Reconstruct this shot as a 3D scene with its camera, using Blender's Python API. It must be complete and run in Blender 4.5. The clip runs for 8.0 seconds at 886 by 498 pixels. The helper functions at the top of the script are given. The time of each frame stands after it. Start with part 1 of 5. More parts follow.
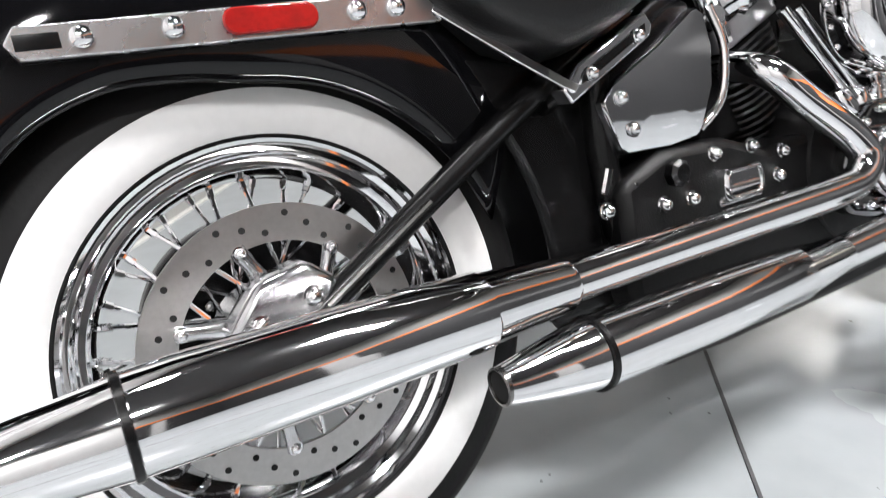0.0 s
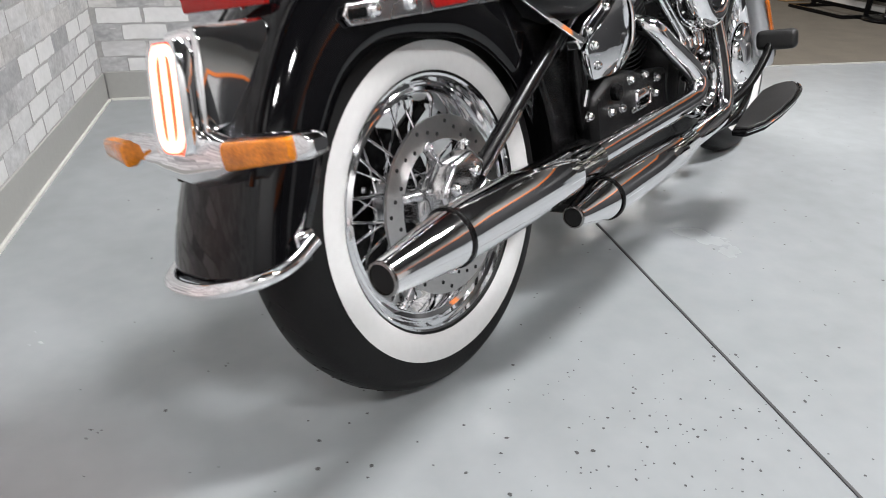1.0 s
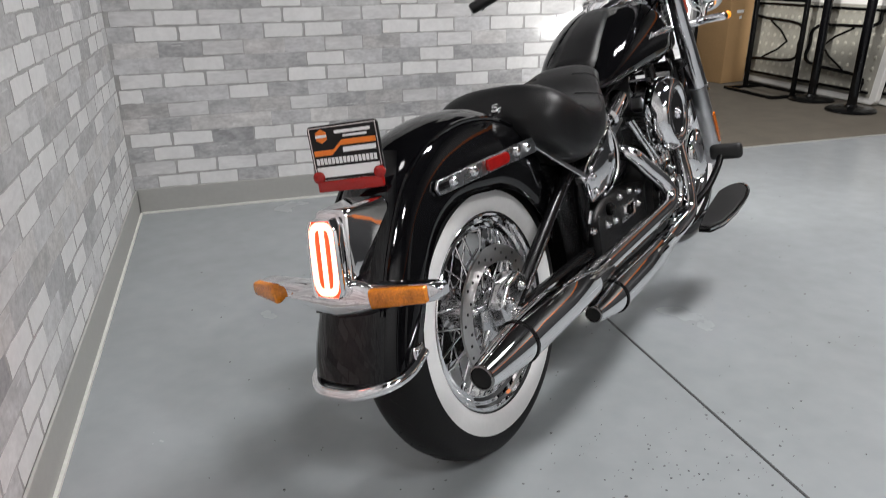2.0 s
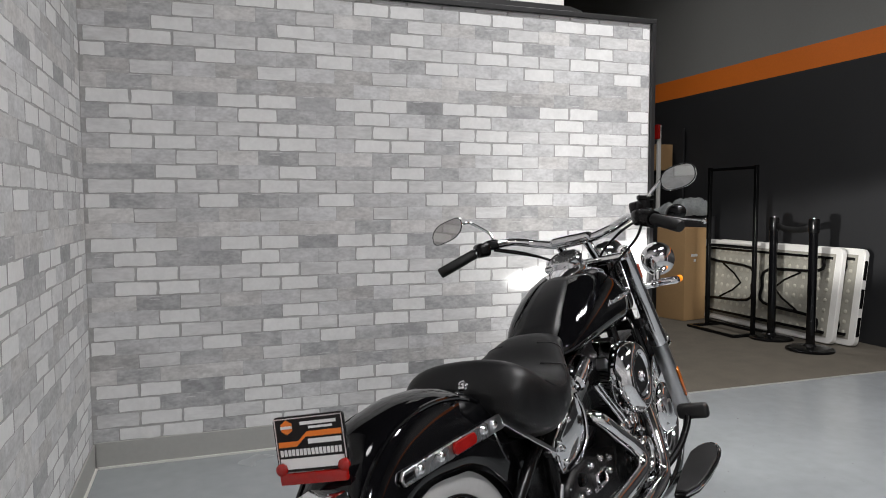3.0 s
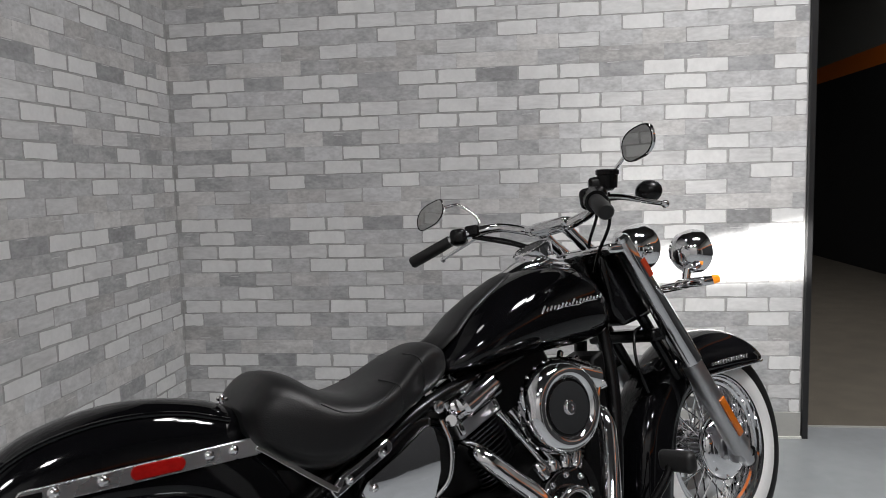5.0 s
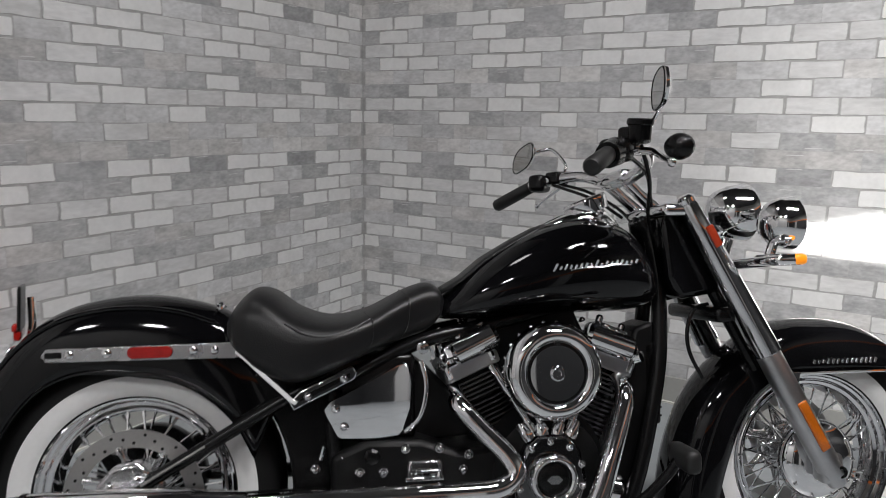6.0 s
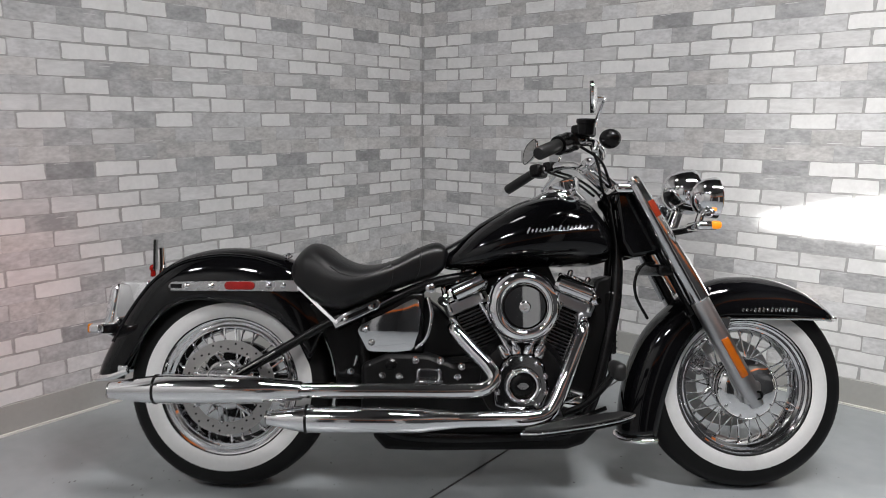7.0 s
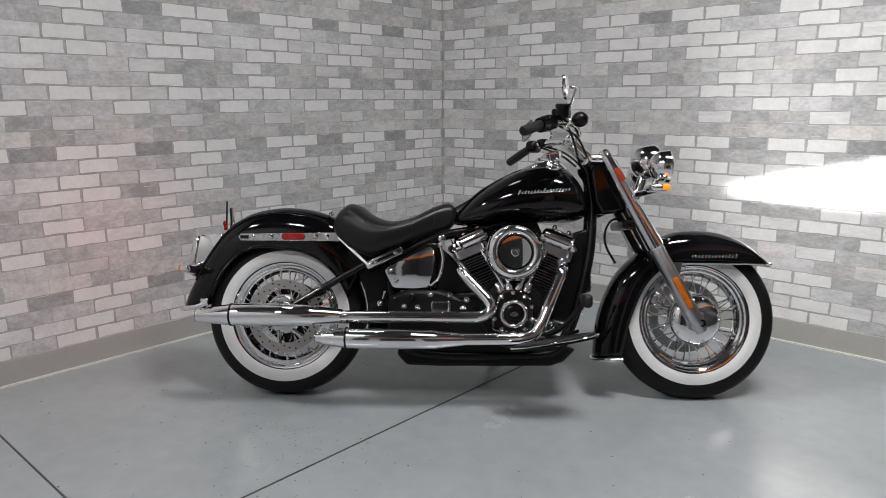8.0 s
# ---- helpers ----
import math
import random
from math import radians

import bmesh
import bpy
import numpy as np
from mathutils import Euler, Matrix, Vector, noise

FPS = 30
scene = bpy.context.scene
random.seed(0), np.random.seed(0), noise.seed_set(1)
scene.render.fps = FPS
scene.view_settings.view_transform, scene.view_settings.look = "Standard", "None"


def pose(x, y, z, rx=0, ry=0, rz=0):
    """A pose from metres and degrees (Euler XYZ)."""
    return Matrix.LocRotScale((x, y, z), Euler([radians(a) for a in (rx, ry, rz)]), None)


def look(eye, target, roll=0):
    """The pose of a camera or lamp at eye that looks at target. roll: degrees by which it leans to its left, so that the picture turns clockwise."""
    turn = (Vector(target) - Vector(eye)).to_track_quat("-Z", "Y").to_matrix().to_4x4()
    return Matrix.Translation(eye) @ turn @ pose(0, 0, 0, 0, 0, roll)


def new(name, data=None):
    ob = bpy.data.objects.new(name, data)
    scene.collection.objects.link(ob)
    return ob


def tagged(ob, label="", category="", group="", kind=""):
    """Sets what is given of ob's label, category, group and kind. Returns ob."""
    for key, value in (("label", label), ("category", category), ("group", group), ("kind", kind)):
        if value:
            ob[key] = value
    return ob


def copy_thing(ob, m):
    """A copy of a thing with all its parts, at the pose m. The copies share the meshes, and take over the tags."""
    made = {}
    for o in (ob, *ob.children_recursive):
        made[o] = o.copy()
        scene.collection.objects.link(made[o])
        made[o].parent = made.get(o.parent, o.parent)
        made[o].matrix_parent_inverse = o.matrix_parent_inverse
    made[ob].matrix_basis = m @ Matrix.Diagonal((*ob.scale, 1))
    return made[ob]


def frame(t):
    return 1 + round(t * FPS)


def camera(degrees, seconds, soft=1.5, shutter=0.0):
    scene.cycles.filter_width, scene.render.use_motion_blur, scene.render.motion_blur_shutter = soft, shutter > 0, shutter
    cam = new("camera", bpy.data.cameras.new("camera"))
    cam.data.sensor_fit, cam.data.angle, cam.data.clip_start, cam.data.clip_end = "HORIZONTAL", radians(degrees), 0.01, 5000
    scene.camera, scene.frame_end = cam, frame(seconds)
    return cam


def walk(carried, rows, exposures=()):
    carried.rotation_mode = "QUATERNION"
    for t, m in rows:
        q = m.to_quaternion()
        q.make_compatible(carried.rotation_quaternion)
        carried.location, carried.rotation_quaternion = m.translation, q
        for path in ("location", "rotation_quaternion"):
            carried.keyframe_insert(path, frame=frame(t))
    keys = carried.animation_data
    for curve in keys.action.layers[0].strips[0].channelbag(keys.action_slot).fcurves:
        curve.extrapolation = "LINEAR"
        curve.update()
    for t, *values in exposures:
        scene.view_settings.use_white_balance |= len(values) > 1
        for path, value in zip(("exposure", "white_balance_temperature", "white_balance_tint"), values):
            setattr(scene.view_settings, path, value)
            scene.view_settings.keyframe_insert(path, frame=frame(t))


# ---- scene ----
cam = camera(64.8, 8.0, 0.7, 0.2)
PATH = [
    (0, (1.227, -2.592, 0.671), (0.895, -0.759, -0.056), -3.9),
    (0.3, (1.109, -2.7, 0.713), (1.081, -0.92, -0.199), -0.6),
    (0.5, (1.005, -2.85, 0.7), (1.09, -1.069, -0.205), -1.1),
    (0.6, (0.941, -2.879, 0.715), (1.029, -1.125, -0.242), -1.4),
    (0.8, (0.825, -2.945, 0.734), (1.017, -1.182, -0.19), -0.3),
    (1, (0.713, -3.011, 0.791), (1.111, -1.282, -0.132), 1.1),
    (1.1, (0.66, -3.042, 0.832), (1.073, -1.312, -0.083), -0.2),
    (1.2, (0.62, -3.064, 0.864), (1.029, -1.331, -0.046), -1.5),
    (2.3, (0.449, -3.258, 1.059), (1.044, -1.429, 0.508), 0.1),
    (2.5, (0.455, -3.25, 1.093), (1.074, -1.384, 0.726), 0.6),
    (3, (0.475, -3.238, 1.132), (1.119, -1.349, 0.998), -0.2),
    (3.1, (0.484, -3.249, 1.14), (1.136, -1.362, 1.014), -0.8),
    (3.5, (0.521, -3.296, 1.138), (1.071, -1.386, 0.912), -2.9),
    (4, (0.78, -3.188, 1.155), (0.98, -1.205, 0.988), -1.1),
    (4.2, (0.924, -3.155, 1.166), (1.103, -1.175, 0.95), -2.3),
    (5.3, (1.818, -2.988, 1.13), (1.349, -1.053, 0.936), -1.2),
    (5.5, (1.922, -2.923, 1.173), (1.31, -1.037, 0.913), -1.9),
    (5.7, (2.054, -2.853, 1.166), (1.284, -1.027, 0.9), -1.6),
    (6, (2.241, -2.819, 1.149), (1.203, -1.151, 0.776), 0.9),
    (6.2, (2.384, -2.819, 1.148), (1.239, -1.222, 0.776), -0.0),
    (6.5, (2.529, -2.946, 1.14), (1.326, -1.382, 0.813), -0.6),
    (7, (2.776, -3.148, 1.15), (1.52, -1.635, 0.783), 0.15),
    (7.5, (3.027, -3.34, 1.161), (1.657, -1.945, 0.742), -0.9),
    (8, (3.21, -3.545, 1.162), (1.896, -2.095, 0.748), -0.3),
]
EXPOSURES = [(0.0, 1.42), (0.5, 1.28), (1.0, 1.02), (1.2, 0.84), (2.5, 0.38), (3.0, 0.2), (3.5, 0.04), (4.2, 0.02), (5.5, -0.16), (6.2, 0.03), (7.0, 0.15), (8.0, 0.07)]
walk(cam, [(t, look(eye, target, roll)) for t, eye, target, roll in PATH], EXPOSURES)

# ceiling lamps: x, y, watts
LAMPS = [(0.5, -1.8, 6), (1.0, -5.6, 38), (2.6, -5.2, 58), (2.55, -1.85, 33), (3.1, -1.75, 38), (3.6, -1.7, 41), (3.6, 2.4, 20)]
BEAM_WATTS, SPILL_WATTS, TAIL_WATTS = 420, 16.0, 0.45


# ==== build ====
# ---- world and lights ----
world = bpy.data.worlds.new("world")
scene.world = world
world.use_nodes = True
world.node_tree.nodes["Background"].inputs[0].default_value = (0.5, 0.52, 0.55, 1)
world.node_tree.nodes["Background"].inputs[1].default_value = 0.02


def area_lamp(name, x, y, z, sx, sy, watts, tint=(1.0, 0.983, 0.988)):
    d = bpy.data.lights.new(name, "AREA")
    d.shape, d.size, d.size_y, d.energy, d.color = "ELLIPSE", sx, sy, watts, tint
    d.spread = radians(158)
    ob = new(name, d)
    ob.matrix_world = pose(x, y, z)
    return ob


CEIL = 4.2
for lx, ly, w in LAMPS:
    area_lamp("ceiling_lamp_light", lx, ly, CEIL - 0.09, 0.5, 0.5, w)


# ---- materials ----
def nodes_of(name):
    m = bpy.data.materials.new(name)
    m.use_nodes = True
    t = m.node_tree
    return m, t, t.nodes["Principled BSDF"]


def material(name, color, rough=0.5, metal=0.0, var=0.15, scale=8.0, fine=60.0, bump=0.0, coat=0.0, rough_var=0.1, island=0.0, spec=None, stretch=None):
    """Two scales of colour variation, a varied gloss and a fine relief."""
    m, t, b = nodes_of(name)
    N, L = t.nodes, t.links
    co = N.new("ShaderNodeTexCoord")
    n1, n2 = N.new("ShaderNodeTexNoise"), N.new("ShaderNodeTexNoise")
    n1.inputs["Scale"].default_value, n2.inputs["Scale"].default_value = scale, fine
    n1.inputs["Detail"].default_value = n2.inputs["Detail"].default_value = 5
    where = co.outputs["Object"]
    if island:
        own = N.new("ShaderNodeObjectInfo")
        far = N.new("ShaderNodeVectorMath")
        far.operation = "MULTIPLY_ADD"
        far.inputs[1].default_value = (37.0, 11.0, 23.0)
        L.new(own.outputs["Random"], far.inputs[0])
        L.new(where, far.inputs[2])
        where = far.outputs[0]
    if stretch:
        squash = N.new("ShaderNodeVectorMath")
        squash.operation = "MULTIPLY"
        squash.inputs[1].default_value = stretch
        L.new(where, squash.inputs[0])
        where = squash.outputs[0]
    for n in (n1, n2):
        L.new(where, n.inputs["Vector"])
    mix = N.new("ShaderNodeMath")
    mix.operation = "MULTIPLY_ADD"
    mix.inputs[1].default_value = 0.45
    L.new(n2.outputs["Fac"], mix.inputs[0])
    half = N.new("ShaderNodeMath")
    half.operation = "MULTIPLY"
    half.inputs[1].default_value = 0.55
    L.new(n1.outputs["Fac"], half.inputs[0])
    L.new(half.outputs[0], mix.inputs[2])
    val = mix.outputs[0]
    if island:
        info = N.new("ShaderNodeObjectInfo")
        isl = N.new("ShaderNodeNewGeometry")
        s = N.new("ShaderNodeMath")
        s.operation = "ADD"
        L.new(info.outputs["Random"], s.inputs[0])
        L.new(isl.outputs["Random Per Island"], s.inputs[1])
        f = N.new("ShaderNodeMath")
        f.operation = "FRACT"
        L.new(s.outputs[0], f.inputs[0])
        k = N.new("ShaderNodeMath")
        k.operation = "MULTIPLY_ADD"
        k.inputs[1].default_value = island
        L.new(f.outputs[0], k.inputs[0])
        L.new(val, k.inputs[2])
        k2 = N.new("ShaderNodeMath")
        k2.operation = "SUBTRACT"
        k2.inputs[1].default_value = island / 2
        L.new(k.outputs[0], k2.inputs[0])
        val = k2.outputs[0]
    ramp = N.new("ShaderNodeValToRGB")
    ramp.color_ramp.elements[0].position, ramp.color_ramp.elements[1].position = 0.28, 0.72
    ramp.color_ramp.elements[0].color = (*[max(0, c * (1 - var)) for c in color], 1)
    ramp.color_ramp.elements[1].color = (*[min(1, c * (1 + var)) for c in color], 1)
    L.new(val, ramp.inputs[0])
    L.new(ramp.outputs[0], b.inputs["Base Color"])
    r = N.new("ShaderNodeMapRange")
    r.inputs["To Min"].default_value, r.inputs["To Max"].default_value = max(0.01, rough * (1 - rough_var)), min(1, rough * (1 + rough_var))
    L.new(n1.outputs["Fac"], r.inputs[0])
    L.new(r.outputs[0], b.inputs["Roughness"])
    b.inputs["Metallic"].default_value = metal
    b.inputs["Coat Weight"].default_value = coat
    b.inputs["Coat Roughness"].default_value = 0.02
    if spec is not None:
        b.inputs["Specular IOR Level"].default_value = spec
    if bump:
        bp = N.new("ShaderNodeBump")
        bp.inputs["Strength"].default_value = bump
        bp.inputs["Distance"].default_value = 0.002
        L.new(n2.outputs["Fac"], bp.inputs["Height"])
        L.new(bp.outputs[0], b.inputs["Normal"])
    return m


def glow(name, color, strength):
    m, t, b = nodes_of(name)
    b.inputs["Base Color"].default_value = (*color, 1)
    b.inputs["Emission Color"].default_value = (*color, 1)
    b.inputs["Emission Strength"].default_value = strength
    b.inputs["Roughness"].default_value = 0.3
    return m


CHROME = material("chrome", (0.88, 0.88, 0.89), 0.055, 1.0, 0.04, 6, 80, rough_var=0.5)
CHROME_SOFT = material("worn_chrome", (0.62, 0.62, 0.63), 0.16, 1.0, 0.08, 10, 90, rough_var=0.4)
ROTOR = material("ground_disc_steel", (0.52, 0.51, 0.5), 0.3, 1.0, 0.12, 9, 160, bump=0.05, rough_var=0.3)
STEEL = material("brushed_steel", (0.27, 0.265, 0.26), 0.22, 1.0, 0.1, 20, 200, bump=0.05)
FORK_CHROME = material("hazed_chrome", (0.72, 0.72, 0.73), 0.1, 1.0, 0.06, 10, 90, rough_var=0.4)
FORK = material("polished_aluminium", (0.5, 0.5, 0.51), 0.32, 1.0, 0.06, 12, 150)
SATIN = material("satin_aluminium", (0.42, 0.42, 0.43), 0.34, 1.0, 0.06, 12, 150)
PAINT = material("black_gloss_paint", (0.0025, 0.0025, 0.003), 0.05, 0.0, 0.2, 5, 120, spec=0.4)
BLACK_METAL = material("black_satin_metal", (0.0035, 0.0035, 0.0037), 0.26, 0.0, 0.25, 14, 120, bump=0.04, spec=0.26)
WRINKLE = material("black_wrinkle_finish", (0.003, 0.003, 0.0032), 0.42, 0.0, 0.25, 30, 500, bump=0.3, spec=0.2)
RUBBER = material("black_tyre_rubber", (0.005, 0.005, 0.0052), 0.55, 0.0, 0.25, 10, 160, bump=0.15, spec=0.22)
SOFT_RUBBER = material("black_grip_rubber", (0.007, 0.007, 0.007), 0.5, 0.0, 0.2, 20, 200, bump=0.1)
WHITEWALL = material("white_tyre_rubber", (0.62, 0.62, 0.615), 0.5, 0.0, 0.06, 6, 90, bump=0.03)
LEATHER = material("black_seat_vinyl", (0.006, 0.006, 0.0065), 0.38, 0.0, 0.25, 12, 380, bump=0.3, spec=0.35)
RED_LENS = material("red_plastic_lens", (0.3, 0.008, 0.006), 0.12, 0.0, 0.12, 20, 200, coat=0.15)
ORANGE_LENS = material("orange_plastic_lens", (0.34, 0.035, 0.012), 0.15, 0.0, 0.15, 30, 200, coat=0.5)
AMBER = material("amber_plastic_lens", (0.46, 0.11, 0.006), 0.15, 0.0, 0.3, 40, 220, coat=0.5, bump=0.3)
RED_GLOW = glow("lit_red_lens", (1.0, 0.09, 0.02), 0.5)
TAIL_GLOW = glow("lit_tail_tube", (1.0, 0.42, 0.3), 2.1)
SIGNAL_AMBER = material("ribbed_amber_lens", (0.62, 0.19, 0.008), 0.14, 0.0, 0.5, 45, 260, coat=0.5, bump=0.5)
STRUT_CHROME = material("satin_chrome", (0.6, 0.6, 0.61), 0.27, 1.0, 0.06, 10, 90, rough_var=0.2)
SIDE_RED = material("dark_red_lens", (0.24, 0.006, 0.005), 0.12, 0.0, 0.25, 30, 200, coat=0.15)
AMBER_GLOW = glow("lit_amber_lens", (0.9, 0.27, 0.01), 0.6)
MIRROR = material("mirror_glass", (0.55, 0.55, 0.54), 0.03, 1.0, 0.01)
FLOOR_PAINT = material("grey_floor_paint", (0.28, 0.298, 0.308), 0.25, 0.0, 0.1, 2.2, 14, bump=0.04, rough_var=0.25)
CARPET = material("taupe_carpet", (0.12, 0.105, 0.082), 0.95, 0.0, 0.25, 6, 300, bump=0.8)
JOINT = material("dark_joint_filler", (0.05, 0.05, 0.052), 0.7, 0.0, 0.3, 30, 200)
BASE = material("grey_base_strip", (0.36, 0.36, 0.34), 0.5, 0.0, 0.06, 3, 60)
CAULK = material("white_caulk", (0.62, 0.62, 0.58), 0.6, 0.0, 0.1, 20, 120)
MORTAR = material("printed_mortar", (0.36, 0.357, 0.35), 0.6, 0.0, 0.3, 12, 60, bump=0.08)
BLACK_WALL = material("black_wall_paint", (0.019, 0.0195, 0.021), 0.6, 0.0, 0.15, 2, 80, bump=0.05)
ORANGE = material("orange_wall_paint", (0.72, 0.17, 0.015), 0.55, 0.0, 0.08, 2, 80)
GREY_WALL = material("grey_wall_paint", (0.2, 0.2, 0.19), 0.7, 0.0, 0.06, 2, 60)
PALE_WALL = material("pale_grey_wall_paint", (0.4, 0.4, 0.395), 0.6, 0.0, 0.05, 2, 60)
TRIM = material("black_trim", (0.012, 0.012, 0.0125), 0.4, 0.0, 0.15, 10, 100)
CEILING = material("dark_grey_ceiling", (0.06, 0.06, 0.062), 0.8, 0.0, 0.1, 2, 40)
OFFWHITE = material("white_plastic", (0.72, 0.71, 0.68), 0.45, 0.0, 0.08, 9, 100, bump=0.05)
CARDBOARD = material("brown_cardboard", (0.42, 0.26, 0.12), 0.85, 0.0, 0.1, 4, 90, bump=0.1)
PAPER = material("white_paper", (0.8, 0.8, 0.8), 0.6, 0.0, 0.04)
# near-black colour that stands in for shade inside holes and grooves
HOLLOW_SHADE = material("hollow_shade", (0.004, 0.004, 0.004), 0.9, 0.0, 0.1)


# ---- shapes ----
def V(*a):
    return Vector(a)


def part(name, bm, mat, parent=None, label="", smooth=True, bevel=0.0, solid=0.0, angle=40):
    me = bpy.data.meshes.new(name)
    bmesh.ops.recalc_face_normals(bm, faces=bm.faces[:])
    bm.to_mesh(me)
    bm.free()
    me.materials.append(mat)
    ob = new(name, me)
    if smooth:
        me.polygons.foreach_set("use_smooth", [True] * len(me.polygons))
        me.set_sharp_from_angle(angle=radians(angle))
    if parent is not None:
        ob.parent = parent
    if label:
        ob["label"] = label
    if solid:
        s = ob.modifiers.new("solid", "SOLIDIFY")
        s.thickness, s.offset = solid, -1
    if bevel:
        b = ob.modifiers.new("bevel", "BEVEL")
        b.width, b.segments, b.limit_method, b.angle_limit = bevel, 2, "ANGLE", radians(35)
    return ob


def add_box(bm, c, s, m=None):
    g = bmesh.ops.create_cube(bm, size=1.0)
    mm = Matrix.Translation(c) @ (m or Matrix.Identity(4)) @ Matrix.Diagonal((*s, 1))
    bmesh.ops.transform(bm, matrix=mm, verts=g["verts"])
    return g["verts"]


def box(c, s, m=None):
    bm = bmesh.new()
    add_box(bm, c, s, m)
    return bm


def rings(bm, loops, closed=True, caps=True, wrap=False):
    vs = [[bm.verts.new(p) for p in lp] for lp in loops]
    n = len(vs[0])
    pairs = list(zip(vs[:-1], vs[1:])) + ([(vs[-1], vs[0])] if wrap else [])
    for a, b in pairs:
        for i in range(n if closed else n - 1):
            j = (i + 1) % n
            try:
                bm.faces.new((a[i], a[j], b[j], b[i]))
            except ValueError:
                pass
    if caps and closed and not wrap:
        bm.faces.new(vs[0][::-1])
        bm.faces.new(vs[-1])
    return bm


def smooth_path(pts, n=6):
    """Catmull-Rom through the points."""
    pts = [Vector(p) for p in pts]
    q = [2 * pts[0] - pts[1]] + pts + [2 * pts[-1] - pts[-2]]
    out = []
    for i in range(1, len(q) - 2):
        a, b, c, d = q[i - 1], q[i], q[i + 1], q[i + 2]
        for k in range(n):
            t = k / n
            out.append(0.5 * (2 * b + (c - a) * t + (2 * a - 5 * b + 4 * c - d) * t * t + (3 * b - a - 3 * c + d) * t ** 3))
    out.append(pts[-1])
    return out


def tube(bm, pts, r, seg=12, caps=True):
    """A round bar along pts; r is one radius or one for each point."""
    pts = [Vector(p) for p in pts]
    rs = r if isinstance(r, (list, tuple)) else [r] * len(pts)
    loops, side = [], None
    for i, p in enumerate(pts):
        d = (pts[min(i + 1, len(pts) - 1)] - pts[max(i - 1, 0)]).normalized()
        if side is None:
            side = d.cross(V(0, 0, 1) if abs(d.z) < 0.9 else V(1, 0, 0)).normalized()
        side = (side - d * side.dot(d)).normalized()
        up = d.cross(side)
        loops.append([p + rs[i] * (math.cos(a) * side + math.sin(a) * up) for a in (2 * math.pi * k / seg for k in range(seg))])
    return rings(bm, loops, caps=caps)


def bar(pts, r, seg=12, n=0):
    if n and isinstance(r, (list, tuple)):
        r = [float(np.interp(k / n, range(len(r)), r)) for k in range((len(r) - 1) * n + 1)]
    return tube(bmesh.new(), smooth_path(pts, n) if n else pts, r, seg)


def lathe(bm, prof, m=None, seg=48, close=False):
    """prof: (radius, along) pairs turned about the local z axis, then moved by m."""
    m = m or Matrix.Identity(4)
    loops = [[m @ V(max(r, 1e-4) * math.cos(2 * math.pi * k / seg), max(r, 1e-4) * math.sin(2 * math.pi * k / seg), z) for k in range(seg)] for r, z in prof]
    return rings(bm, loops, caps=not close, wrap=close)


def turned(prof, m=None, seg=48, close=False):
    return lathe(bmesh.new(), prof, m, seg, close)


def ball(c, s, m=None, seg=16):
    bm = bmesh.new()
    bmesh.ops.create_uvsphere(bm, u_segments=seg, v_segments=seg // 2 + 2, radius=1, matrix=Matrix.Translation(c) @ (m or Matrix.Identity(4)) @ Matrix.Diagonal((*s, 1)))
    return bm


def prism(outline, y0, y1):
    """An outline of (x, z) pairs drawn out from y0 to y1."""
    return rings(bmesh.new(), [[V(x, y, z) for x, z in outline] for y in (y0, y1)])


def axis_y(x, y, z):
    """Lathe axis along -y (towards the machine's right side)."""
    return Matrix.Translation((x, y, z)) @ Matrix.Rotation(radians(90), 4, "X")


def along(a, b):
    a, b = Vector(a), Vector(b)
    return Matrix.Translation(a) @ (b - a).to_track_quat("Z", "Y").to_matrix().to_4x4(), (b - a).length


def interp(x, table):
    xs, ys = zip(*table)
    return float(np.interp(x, xs, ys))


def thing(name, m, label, category, group=""):
    ob = new(name)
    ob.empty_display_size = 0.1
    ob.matrix_world = m
    return tagged(ob, label, category, group)


def loft_box(c, s, r):
    """A box with its eight corners cut round."""
    bm = box(c, s)
    bmesh.ops.bevel(bm, geom=bm.edges[:], offset=min(r, 0.46 * min(s)), segments=3, profile=0.5, affect="EDGES")
    return bm


# ---- the room ----
WALL_END, WALL_TOP, BASE_H = 2.754, 2.075, 0.112


def slab(name, c, s, mat, label="", cat=""):
    ob = part(name, box(c, s), mat, smooth=False)
    return tagged(ob, label, cat, kind="structure")


slab("floor", (2.5, -3.2, -0.1), (9.0, 6.66, 0.2), FLOOR_PAINT, "grey painted concrete floor with saw-cut joints and flecks", "floor")
slab("floor_carpet", (2.5, 4.13, -0.1), (9.0, 8.0, 0.2), CARPET, "taupe low-pile carpet beyond the painted floor", "carpet")
slab("ceiling", (2.5, 1.0, CEIL + 0.1), (9.6, 15.5, 0.2), CEILING, "dark grey open ceiling", "ceiling")
wall_right = slab("wall_north", (WALL_END / 2 + 0.0, 0.05, WALL_TOP / 2), (WALL_END, 0.1, WALL_TOP), MORTAR, "partition wall papered with grey and white printed bricks", "wall")
wall_left = slab("wall_west", (-0.05, -3.2, CEIL / 2), (0.1, 6.6, CEIL), MORTAR, "wall papered with grey and white printed bricks", "wall")
slab("wall_west_far", (-1.9, 4.2, CEIL / 2), (0.1, 8.0, CEIL), GREY_WALL, "grey painted wall behind the partition", "wall")
slab("wall_south", (4.53, -6.55, 1.13), (1.86, 0.1, 2.26), BLACK_WALL, "black painted wall with an orange stripe", "wall")
slab("wall_south_pale", (0.8, -6.55, 2.1), (5.6, 0.1, 4.2), PALE_WALL, "pale grey painted wall behind the viewer", "wall")
